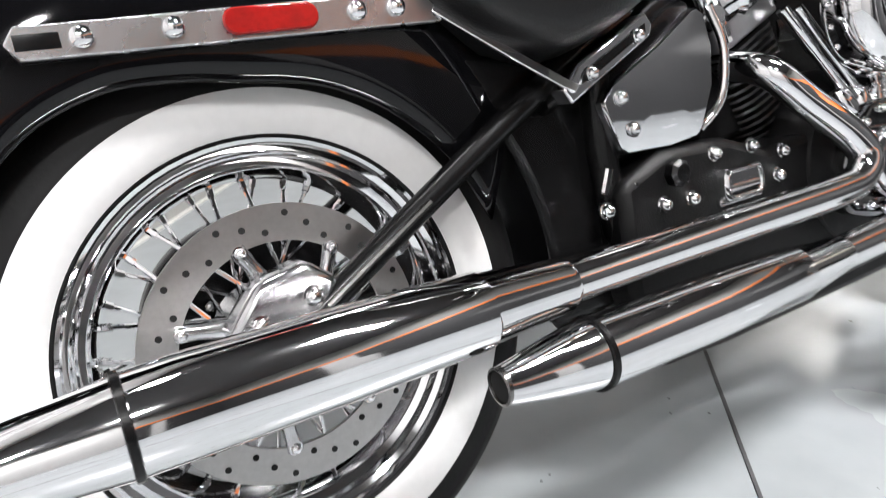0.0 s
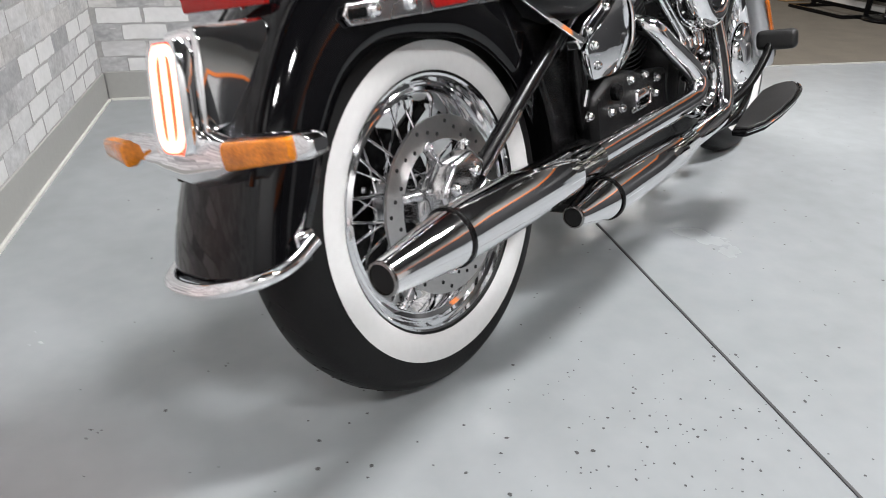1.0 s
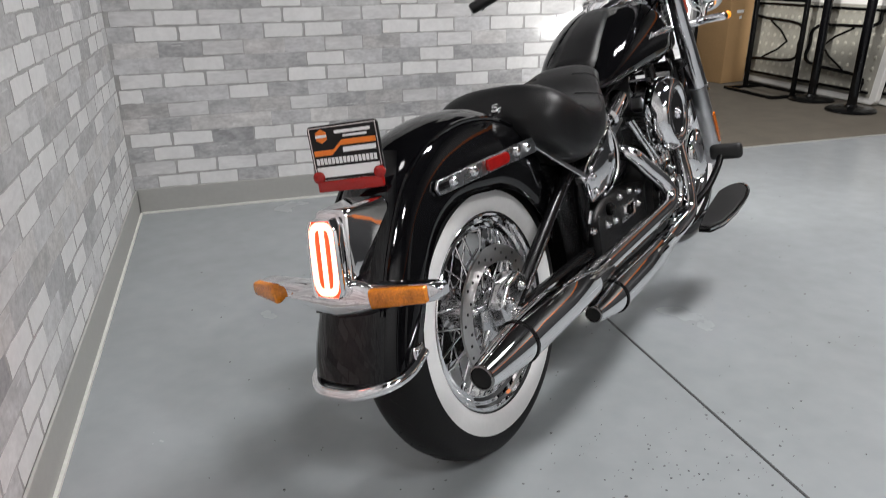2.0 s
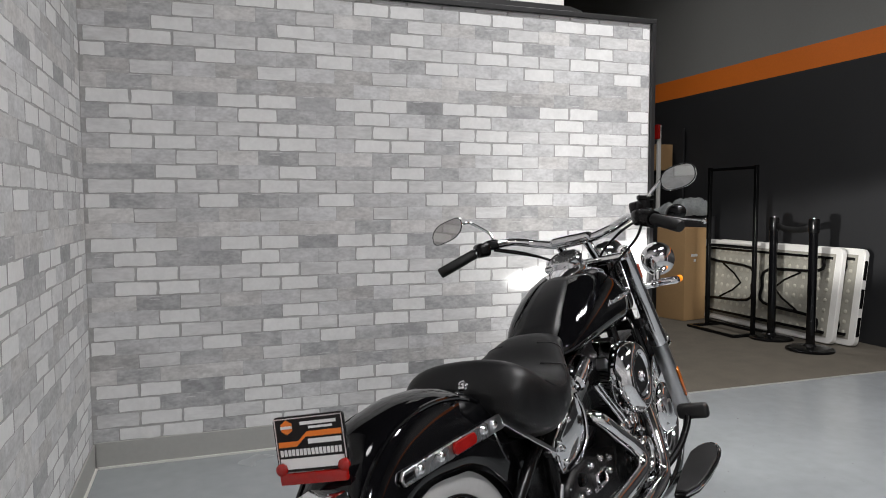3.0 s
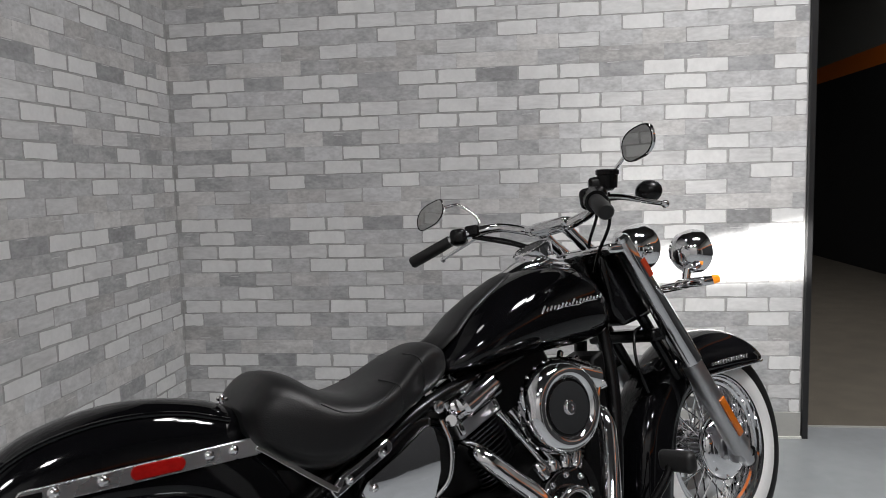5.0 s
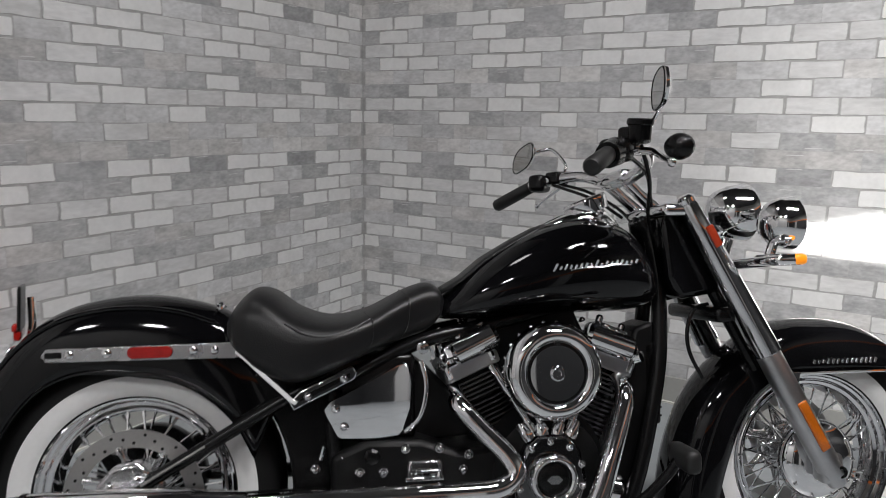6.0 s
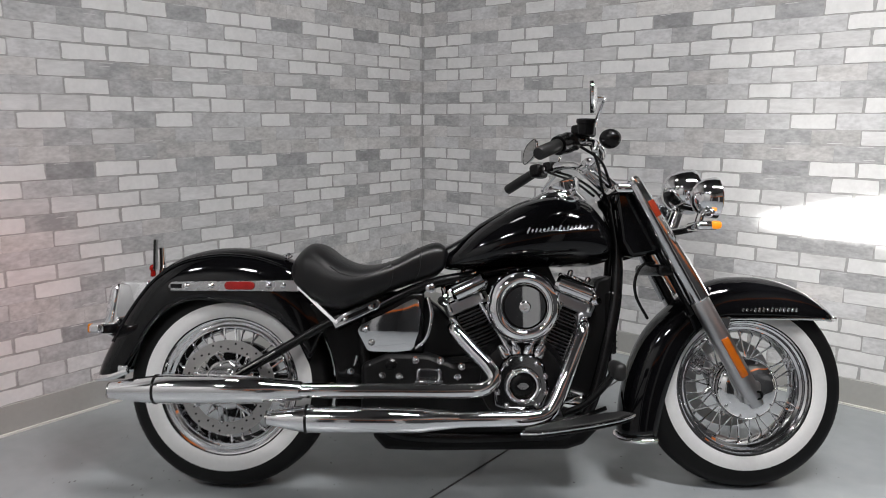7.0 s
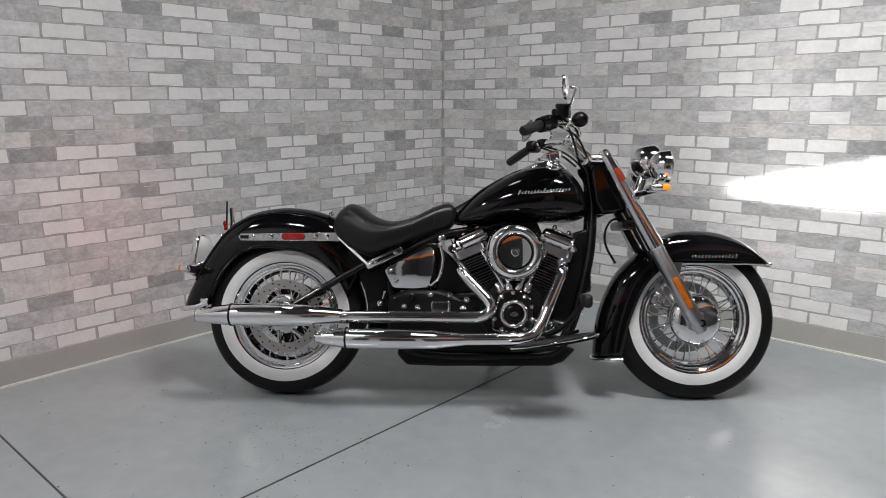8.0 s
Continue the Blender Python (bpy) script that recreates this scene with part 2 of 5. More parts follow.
slab("wall_south_stripe", (4.53, -6.55, 2.3625), (1.86, 0.1, 0.205), ORANGE, "orange painted stripe along the black wall", "wall")
slab("wall_south_upper", (4.53, -6.55, 3.3325), (1.86, 0.1, 1.735), GREY_WALL, "grey painted upper wall above the orange stripe", "wall")
# unseen pale strip, added so the chrome side cover mirrors a light band
slab("pale_strip_south", (4.15, -6.49, 1.05), (0.28, 0.03, 2.1), PALE_WALL, "pale grey strip on the black wall, out of view, added for chrome reflections", "door frame")
slab("wall_north_far", (2.5, 8.1, CEIL / 2), (9.0, 0.1, CEIL), GREY_WALL, "grey painted wall", "wall")
FARX = 5.42
slab("wall_east", (FARX + 0.05, 0.8, 1.13), (0.1, 14.6, 2.26), BLACK_WALL, "black painted wall with an orange stripe", "wall")
slab("wall_east_pale", (FARX - 0.02, -4.68, 1.1), (0.04, 0.56, 2.2), PALE_WALL, "pale grey panel on the black wall", "wall")
slab("wall_east_stripe", (FARX + 0.05, 0.8, 2.3625), (0.1, 14.6, 0.205), ORANGE, "orange painted stripe along the black wall", "wall")
slab("wall_east_upper", (FARX + 0.05, 0.8, 3.3325), (0.1, 14.6, 1.735), GREY_WALL, "grey painted upper wall above the orange stripe", "wall")


# ---- the motorcycle ----
BIKE = pose(0.9495, -1.9918, 0, 0, 0, 40.07) @ pose(0, 0, 0, -12.4, 0, 0)
bike = thing("motorcycle", BIKE, "black cruiser motorcycle with chrome engine, whitewall tyres, on its side stand", "motorcycle")
AXLE_Z, WB = 0.3205, 1.6205


def wheel(name, cx, cz, half, rim_r, band_r):
    m = axis_y(cx, 0, cz)
    # stepped chrome rim
    w = half * 0.82
    side = [(0.0, w), (-0.003, w + 0.003), (-0.007, w + 0.002), (-0.0095, w - 0.005), (-0.0155, w - 0.009), (-0.0195, w - 0.006), (-0.0225, w - 0.013), (-0.03, w - 0.017), (-0.0335, w - 0.014), (-0.038, w - 0.026), (-0.041, 0.012), (-0.044, 0.0)]
    side = [(rim_r + r, z) for r, z in side]
    prof = side + [(r, -z) for r, z in side[::-1]] + [(rim_r - 0.03, -w * 0.4), (rim_r - 0.022, 0), (rim_r - 0.03, w * 0.4)]
    rim = part(name, turned(prof, m, 72, True), CHROME, bike, "chrome laced wire wheel", angle=25)
    tyre = [(rim_r - 0.003, w), (rim_r + 0.008, half * 0.93), (0.24, half), (0.264, half * 0.99), (0.288, half * 0.93), (0.3045, half * 0.76), (0.315, half * 0.45), (0.3195, 0)]
    part("tyre", turned(tyre + [(r, -z) for r, z in tyre[-2::-1]], m, 96, True), RUBBER, rim, "black rubber tyre", angle=60)
    # tread grooves: uncut, near-black bars give their shade
    bm = bmesh.new()
    for k in range(44):
        a0 = 2 * math.pi * k / 44
        for s in (-1, 1):
            pts = [(0.3175, 0.12), (0.313, 0.42), (0.3035, 0.7)]
            loops = [m @ V(r * math.cos(a0 + 0.07 * i), r * math.sin(a0 + 0.07 * i), s * half * f) for i, (r, f) in enumerate(pts)]
            tube(bm, loops, 0.0026, 4)
    part("tread_pattern", bm, HOLLOW_SHADE, rim, "near-black bars painted as the shade in tread grooves")
    for s in (1, -1):
        ww = [(rim_r + 0.001, half * 0.9), (rim_r + 0.008, half * 0.965), (rim_r + 0.02, half * 1.015), (band_r - 0.009, half * 1.025), (band_r, half * 1.01), (band_r - 0.002, half * 0.95), (0.24, half * 0.97), (rim_r + 0.004, half * 0.87)]
        part("whitewall", turned([(r, z * s) for r, z in ww], m, 96, True), WHITEWALL, rim, "clean white sidewall band", angle=60)
    hub = [(0.012, 0.075), (0.03, 0.074), (0.032, 0.06), (0.05, 0.055), (0.052, 0.045), (0.035, 0.04), (0.03, 0.0)]
    part("hub", turned(hub + [(r, -z) for r, z in hub[-2::-1]], m, 40), CHROME_SOFT, rim, "metal wheel hub")
    # crossed spokes
    sr = rim_r - 0.041
    for s in (1, -1):
        for tw in (1, -1):
            p0 = V(0.048, 0, s * 0.042)
            ang = tw * radians(26)
            p1 = V(sr * math.cos(ang), sr * math.sin(ang), s * 0.012)
            bm = bmesh.new()
            tube(bm, [p0, p0.lerp(p1, 0.93)], 0.0025, 6)
            tube(bm, [p0.lerp(p1, 0.91), p1], 0.0042, 6)
            first = part("spoke", bm, CHROME, rim)
            first.matrix_basis = m @ Matrix.Rotation(0, 4, "Z")
            for k in range(1, 10):
                o = first.copy()
                scene.collection.objects.link(o)
                o.matrix_basis = m @ Matrix.Rotation(2 * math.pi * (k + (0.25 if tw > 0 else 0) + (0.5 if s > 0 else 0)) / 10, 4, "Z")
    return rim


FX, FZ = 1.618, 0.315
rear_wheel = wheel("rear_wheel", 0.0, AXLE_Z, 0.068, 0.2145, 0.2605)
front_wheel = wheel("front_wheel", FX, FZ, 0.06, 0.2135, 0.257)

FSEC = [(-1, 1), (-1, 0.84), (-1, 0.66), (-0.96, 0.45), (-0.86, 0.25), (-0.66, 0.1), (-0.36, 0.025), (0, 0), (0.36, 0.025), (0.66, 0.1), (0.86, 0.25), (0.96, 0.45), (1, 0.66), (1, 0.84), (1, 1)]


def fender(name, rows, label):
    """rows: outer x, z; edge x, z; half width."""
    pts = smooth_path([V(a, b, 0) for a, b, *_ in rows], 5)
    eds = smooth_path([V(c, d, 0) for _, _, c, d, _ in rows], 5)
    wid = smooth_path([V(e, 0, 0) for *_, e in rows], 5)
    loops = []
    for o, e, w in zip(pts, eds, wid):
        loops.append([V(o.x + (e.x - o.x) * d, w.x * y, o.y + (e.y - o.y) * d) for y, d in FSEC])
    return part(name, rings(bmesh.new(), loops, closed=False, caps=False), PAINT, bike, label, solid=0.004, angle=70)


REAR_ROWS = [
    (-0.418, 0.35, -0.31, 0.35, 0.1), (-0.402, 0.40, -0.30, 0.39, 0.1), (-0.372, 0.467, -0.276, 0.43, 0.099), (-0.32, 0.565, -0.235, 0.505, 0.098),
    (-0.249, 0.663, -0.182, 0.56, 0.097), (-0.169, 0.722, -0.115, 0.588, 0.097), (-0.08, 0.749, -0.052, 0.59, 0.097), (0.01, 0.756, 0.004, 0.583, 0.097),
    (0.099, 0.745, 0.08, 0.57, 0.097), (0.189, 0.716, 0.15, 0.535, 0.097), (0.27, 0.655, 0.212, 0.475, 0.097), (0.33, 0.57, 0.255, 0.395, 0.095)]
rear_fender = fender("rear_fender", REAR_ROWS, "black gloss rear mudguard")
front_fender = fender("front_fender", [
    (1.23, 0.158, 1.328, 0.168, 0.086), (1.24, 0.28, 1.35, 0.265, 0.088), (1.269, 0.387, 1.377, 0.352, 0.09), (1.324, 0.494, 1.415, 0.437, 0.09), (1.416, 0.584, 1.47, 0.50, 0.09),
    (1.517, 0.647, 1.541, 0.533, 0.09), (1.618, 0.665, 1.62, 0.534, 0.09), (1.727, 0.655, 1.71, 0.533, 0.088), (1.817, 0.618, 1.80, 0.531, 0.082), (1.888, 0.564, 1.87, 0.528, 0.066), (1.926, 0.526, 1.922, 0.524, 0.025)], "black gloss front mudguard with a pointed tip")


def loft(name, rows, mat, label, p=2.4, seg=36, low=None, **kw):
    """rows: x, half width, top z, bottom z, height fraction of the widest line."""
    loops = []
    ctr = smooth_path([V(r[0], r[1], r[2]) for r in rows], 6)
    bot = smooth_path([V(r[3], r[4], 0) for r in rows], 6)
    for c, b in zip(ctr, bot):
        zm = b.x + (c.z - b.x) * b.y
        lp = []
        for k in range(seg):
            a = 2 * math.pi * k / seg
            ca, sa = math.cos(a), math.sin(a)
            e = 2 / (p if sa > 0 or not low else low)
            y = math.copysign(abs(ca) ** e, ca) * max(c.y, 0.002)
            s = math.copysign(abs(sa) ** e, sa)
            lp.append(V(c.x, y, zm + s * ((c.z - zm) if s > 0 else (zm - b.x))))
        loops.append(lp)
    return part(name, rings(bmesh.new(), loops), mat, bike, label, angle=60, **kw)


tank = loft("fuel_tank", [(0.668, 0.06, 0.728, 0.69, 0.4), (0.70, 0.1, 0.75, 0.684, 0.4), (0.785, 0.136, 0.825, 0.684, 0.4), (0.912, 0.158, 0.896, 0.69, 0.4), (1.03, 0.165, 0.926, 0.693, 0.42),
                          (1.112, 0.16, 0.91, 0.694, 0.45), (1.16, 0.14, 0.866, 0.7, 0.45), (1.188, 0.11, 0.812, 0.715, 0.45), (1.196, 0.05, 0.784, 0.735, 0.45)], PAINT, "black gloss teardrop fuel tank", p=2.3)
SEAT_ROWS = [(0.2, 0.1, 0.705, 0.66, 0.5), (0.217, 0.145, 0.733, 0.635, 0.5), (0.242, 0.165, 0.76, 0.612, 0.5), (0.267, 0.174, 0.77, 0.59, 0.5), (0.303, 0.184, 0.758, 0.57, 0.5), (0.353, 0.19, 0.722, 0.56, 0.55), (0.424, 0.189, 0.7, 0.583, 0.6),
             (0.505, 0.164, 0.714, 0.617, 0.6), (0.586, 0.122, 0.754, 0.645, 0.6), (0.642, 0.098, 0.773, 0.663, 0.6), (0.672, 0.09, 0.762, 0.69, 0.6), (0.686, 0.06, 0.738, 0.712, 0.6)]
seat = loft("seat", SEAT_ROWS, LEATHER, "black vinyl solo saddle", p=2.6, low=4.5)


def seat_seam(path, r, label):
    """A sewn line over the saddle: each step gives x and the turn about the saddle, 0 at its side, 90 on top."""
    pts = []
    for x, turn in path:
        w, top, bot, f = (interp(x, [(q[0], q[k]) for q in SEAT_ROWS]) for k in (1, 2, 3, 4))
        zm = bot + (top - bot) * f
        ca, sa = math.cos(radians(turn)), math.sin(radians(turn))
        e = 2 / 2.6 if sa > 0 else 2 / 4.5
        s_ = math.copysign(abs(sa) ** e, sa)
        pts.append((x, -w * abs(ca) ** e * 0.993, zm + s_ * ((top - zm) if s_ > 0 else (zm - bot))))
    for sign in (1, -1):
        part("seat_seam", bar([(x, y * sign, z) for x, y, z in pts], r, 6, 5), LEATHER, seat, label)


seat_seam([(0.33, 22), (0.37, 14), (0.42, 10), (0.47, 14), (0.51, 26)], 0.003, "raised edge of the moulded bucket")
seat_seam([(0.5, 62), (0.508, 36), (0.515, 12), (0.51, -12), (0.49, -40)], 0.0028, "raised sewn seam")
seat_seam([(0.588, 70), (0.596, 40), (0.598, 12), (0.592, -12), (0.575, -45)], 0.0028, "raised sewn seam")
part("seat_bolt", turned([(0.012, 0), (0.012, 0.005), (0.007, 0.007), (0.0085, 0.012), (0.007, 0.015), (0.001, 0.016)], pose(0.181, -0.045, 0.722, 0, -20, 0), 20), CHROME, seat, "chrome fixing knob")


def bolt(at, r, parent, mat=None, depth=0.008, name="bolt"):
    return part(name, turned([(r * 1.25, 0), (r * 1.25, depth * 0.18), (r, depth * 0.2), (r * 0.97, depth * 0.55), (r * 0.82, depth * 0.85), (r * 0.5, depth * 1.08), (r * 0.02, depth * 1.15)], axis_y(*at), 14), mat or CHROME, parent)


# exhausts
def muffler(name, y, prof, ring, label):
    ob = part(name, bar([V(x, y, z) for x, z, r in prof], [r for x, z, r in prof], 40), CHROME, bike, label, angle=30)
    x0, z0, r0 = prof[0]
    # the outlet is closed; a black disc paints the shade of its bore
    part("tip_bore_shade", turned([(r0 * 0.82, 0), (r0 * 0.84, -0.003), (0.001, -0.0035)], along((x0 + 0.004, y, z0), (x0 - 1, y, z0))[0] @ pose(0, 0, 0.006), 32), HOLLOW_SHADE, ob, "black disc painted as the shade inside the outlet")
    part("tip_lip", turned([(r0 * 0.8, 0), (r0 * 0.86, 0.005), (r0 * 1.0, 0.004), (r0 * 1.0, -0.003), (r0 * 0.82, -0.003)], along((x0, y, z0), (x0 - 1, y, z0))[0], 32, True), STEEL, ob, "bare steel lip")
    part("clamp_ring", turned([(ring[2], -0.004), (ring[2] + 0.0025, -0.003), (ring[2] + 0.0025, 0.003), (ring[2], 0.004), (ring[2] - 0.004, 0)], along((ring[0], y, ring[1]), (1, y, ring[1]))[0], 40, True), BLACK_METAL, ob, "black band")
    return ob


up = muffler("upper_muffler", -0.212, [(-0.299, 0.334, 0.0235), (-0.287, 0.334, 0.0255), (-0.23, 0.3355, 0.0335), (-0.17, 0.337, 0.0405), (-0.125, 0.338, 0.0425), (0.0, 0.337, 0.0425), (0.148, 0.335, 0.0385), (0.152, 0.335, 0.036), (0.25, 0.333, 0.0285), (0.256, 0.333, 0.026)], (-0.166, 0.3372, 0.0408), "long polished chrome tapered silencer")
low = muffler("lower_muffler", -0.216, [(0.158, 0.256, 0.02), (0.17, 0.255, 0.0225), (0.215, 0.254, 0.031), (0.255, 0.253, 0.037), (0.28, 0.252, 0.039), (0.45, 0.25, 0.039), (0.612, 0.248, 0.036), (0.616, 0.248, 0.034), (0.712, 0.25, 0.0245), (0.716, 0.25, 0.0225)], (0.272, 0.2522, 0.039), "polished chrome tapered silencer")
part("upper_exhaust_pipe", bar([(0.25, -0.212, 0.333), (0.5, -0.21, 0.332), (0.72, -0.208, 0.331), (0.785, -0.205, 0.337), (0.816, -0.2, 0.364), (0.8, -0.188, 0.4), (0.75, -0.165, 0.452), (0.705, -0.14, 0.502), (0.7, -0.08, 0.52)], 0.0225, 24, 6), CHROME, bike, "chrome exhaust pipe of the rear cylinder")
part("lower_exhaust_pipe", bar([(0.71, -0.216, 0.25), (0.85, -0.213, 0.252), (0.93, -0.21, 0.254), (0.975, -0.205, 0.268), (1.005, -0.198, 0.31), (1.045, -0.175, 0.4), (1.09, -0.135, 0.5), (1.095, -0.08, 0.535)], 0.0235, 24, 6), CHROME, bike, "chrome exhaust pipe of the front cylinder")

# rear wheel brake, swingarm and struts
disc = [(0.108, 0.0), (0.146, 0.0), (0.146, 0.005), (0.108, 0.005)]


def brake_disc(cx, cz, y, parent):
    m = axis_y(cx, y, cz)
    ob = part("brake_disc", turned(disc, m, 64, True), ROTOR, parent, "drilled steel brake disc")
    for k in range(36):
        a, r = 2 * math.pi * k / 36, 0.118 + 0.009 * (k % 3)
        # no hole is cut: a black cap paints its inner shade
        part("disc_hole_shade", turned([(0.0035, 0), (0.0035, 0.0006), (0.0005, 0.0007)], m @ pose(r * math.cos(a), r * math.sin(a), 0.0052 if y < 0 else -0.0059), 8), HOLLOW_SHADE, ob)
    part("disc_carrier", turned([(0.03, 0.012), (0.055, 0.014), (0.066, 0.008), (0.07, 0.002), (0.07, -0.002), (0.03, -0.004)], m, 48, True), CHROME_SOFT, ob, "brushed aluminium carrier")
    for k in range(7):
        a = 2 * math.pi * k / 7
        part("carrier_arm", bar([m @ V(0.062 * math.cos(a - 0.12), 0.062 * math.sin(a - 0.12), 0.003), m @ V(0.09 * math.cos(a), 0.09 * math.sin(a), 0.004), m @ V(0.112 * math.cos(a + 0.06), 0.112 * math.sin(a + 0.06), 0.003)], [0.011, 0.0075, 0.009], 10, 3), CHROME_SOFT, ob)
        bolt((cx + 0.108 * math.cos(a + 0.05), y - 0.008, cz + 0.108 * math.sin(a + 0.05)), 0.006, ob, name="disc_bolt")
    return ob


brake_disc(0.0, AXLE_Z, -0.072, rear_wheel)
brake_disc(FX, FZ, 0.078, front_wheel)
pulley = part("drive_pulley", turned([(0.034, 0.012), (0.075, 0.01), (0.1, 0.016), (0.124, 0.016), (0.126, 0.012), (0.126, -0.014), (0.124, -0.018), (0.1, -0.006), (0.034, -0.006)], axis_y(0.0, 0.082, AXLE_Z), 64, True), BLACK_METAL, rear_wheel, "black belt drive pulley")
for k in range(5):
    a = 2 * math.pi * k / 5
    part("pulley_bolt", ball((0.055 * math.cos(a), 0.066, AXLE_Z + 0.055 * math.sin(a)), (0.007, 0.005, 0.007), None, 10), CHROME_SOFT, pulley)
cal = part("rear_caliper", prism([(-0.045, 0.29), (-0.065, 0.36), (-0.03, 0.4), (0.02, 0.41), (0.05, 0.385), (0.03, 0.345), (0.025, 0.3), (0.0, 0.28)], -0.085, -0.128), CHROME_SOFT, bike, "polished brake caliper", bevel=0.008)
for q in ((-0.035, 0.36), (0.02, 0.375), (0.0, 0.315), (-0.02, 0.33)):
    bolt((q[0], -0.128, q[1]), 0.0085, cal)
part("axle_nut", turned([(0.022, 0), (0.022, 0.012), (0.012, 0.018), (0.004, 0.019)], axis_y(0, -0.128, AXLE_Z), 6), CHROME, bike, "chrome axle nut", angle=20)
for s in (-1, 1):
    part("swingarm", bar([(-0.02, s * 0.116, 0.328), (0.1, s * 0.115, 0.398), (0.26, s * 0.113, 0.49), (0.42, s * 0.108, 0.578)], 0.0145, 14, 3), BLACK_METAL, bike, "black swingarm stay")
    part("swingarm_lower", bar([(-0.02, s * 0.112, 0.318), (0.15, s * 0.112, 0.315), (0.45, s * 0.105, 0.31)], 0.018, 12, 3), BLACK_METAL, bike)
bmx = bmesh.new()
tube(bmx, [(0.03, -0.134, 0.362), (0.16, -0.133, 0.437)], 0.004, 8)
part("brake_line", bmx, STEEL, bike, "thin steel brake line")
for s in (-1, 1):
    rail = part("fender_strut", prism([(-0.178, 0.634), (-0.168, 0.648), (0.222, 0.652), (0.238, 0.634), (0.226, 0.618), (-0.168, 0.62)], s * 0.0975, s * 0.1055), STRUT_CHROME, bike, "flat chrome mudguard strut with bolts", bevel=0.002)
    part("strut_arm", rings(bmesh.new(), [[V(x + dx, s * (y + dy), z + dx) for dx, dy in ((-0.0042, 0), (-0.0042, -0.006), (0.0042, -0.006), (0.0042, 0))] for x, y, z in ((0.219, 0.106, 0.634), (0.24, 0.112, 0.617), (0.3, 0.138, 0.565), (0.338, 0.156, 0.533), (0.352, 0.16, 0.524))]), CHROME, rail, "narrow chrome arm", bevel=0.0015)
    for q in ((-0.12, 0.635), (-0.046, 0.636), (0.131, 0.637), (0.175, 0.637)):
        part("strut_bolt", turned([(0.0095, 0), (0.0095, 0.004), (0.006, 0.008), (0.001, 0.009)], axis_y(q[0], s * 0.1055, q[1]) @ (pose(0, 0, 0) if s < 0 else pose(0, 0, 0, 180, 0, 0)), 16), CHROME, rail)
    part("strut_slot", loft_box((-0.153, s * 0.1056, 0.6345), (0.034, 0.0012, 0.013), 0.005), BLACK_METAL, rail, "dark slot in the strut's end")
    part("side_reflector", prism([(0.042 + 0.034 * u + 0.012 * math.cos(a), 0.636 + 0.0125 * math.sin(a)) for u, a0 in ((1, -90), (-1, 90)) for a in (radians(a0 + 22.5 * k) for k in range(9))], s * 0.1056, s * 0.113), SIDE_RED, rail, "dark red side reflector with rounded ends", bevel=0.002)
for s in (-1, 1):
    br = part("frame_cover", prism([(0.345, 0.508), (0.335, 0.525), (0.36, 0.55), (0.47, 0.598), (0.48, 0.585), (0.475, 0.57), (0.375, 0.523)], s * 0.13, s * 0.156), CHROME, bike, "chrome frame cover", bevel=0.003)
    part("cover_inlay", prism([(0.358, 0.528), (0.365, 0.541), (0.465, 0.585), (0.465, 0.575), (0.378, 0.535)], s * 0.1555, s * 0.1585), BLACK_METAL, br, "black inlay")
    bolt((0.375, s * 0.158, 0.538), 0.007, br)
    bolt((0.452, s * 0.158, 0.572), 0.007, br)


# ---- frame and engine ----
def mirror_bar(name, pts, r, mat, label="", n=4, seg=12):
    for s in (-1, 1):
        part(name, bar([(x, s * y, z) for x, y, z in pts], r, seg, n), mat, bike, label)


mirror_bar("frame_tube", [(1.205, 0.02, 0.93), (1.222, 0.035, 0.78), (1.212, 0.06, 0.6), (1.18, 0.075, 0.45), (1.13, 0.085, 0.28), (1.07, 0.09, 0.19), (0.95, 0.095, 0.175), (0.6, 0.1, 0.175), (0.47, 0.1, 0.22), (0.43, 0.1, 0.4), (0.43, 0.1, 0.54)], 0.019, BLACK_METAL, "black frame tube")
mirror_bar("seat_rail", [(0.34, 0.1, 0.515), (0.45, 0.1, 0.565), (0.62, 0.085, 0.638), (0.8, 0.06, 0.675), (1.18, 0.03, 0.76)], 0.017, BLACK_METAL, "black frame rail")
part("steering_head", turned([(0.038, 0), (0.042, 0.02), (0.036, 0.05), (0.036, 0.17), (0.042, 0.19), (0.038, 0.21)], along((1.285, 0, 0.73), (1.2, 0, 0.93))[0], 24), BLACK_METAL, bike, "black steering head")
part("oil_cooler", loft_box((1.192, 0, 0.52), (0.045, 0.12, 0.2), 0.008), BLACK_METAL, bike, "black finned oil cooler")
for k in range(9):
    part("cooler_fin", box((1.2155, 0, 0.44 + 0.02 * k), (0.004, 0.11, 0.004)), BLACK_METAL, bike, smooth=False)
part("skid_plate", prism([(0.45, 0.178), (0.49, 0.134), (0.62, 0.13), (1.05, 0.134), (1.1, 0.15), (1.15, 0.2), (1.02, 0.24), (0.48, 0.24)], -0.105, 0.105), WRINKLE, bike, "black lower frame and oil pan", bevel=0.012)
for px in (0.55, 0.7, 0.85, 0.97):
    bolt((px, -0.105, 0.175), 0.007, bike, BLACK_METAL, name="pan_bolt")

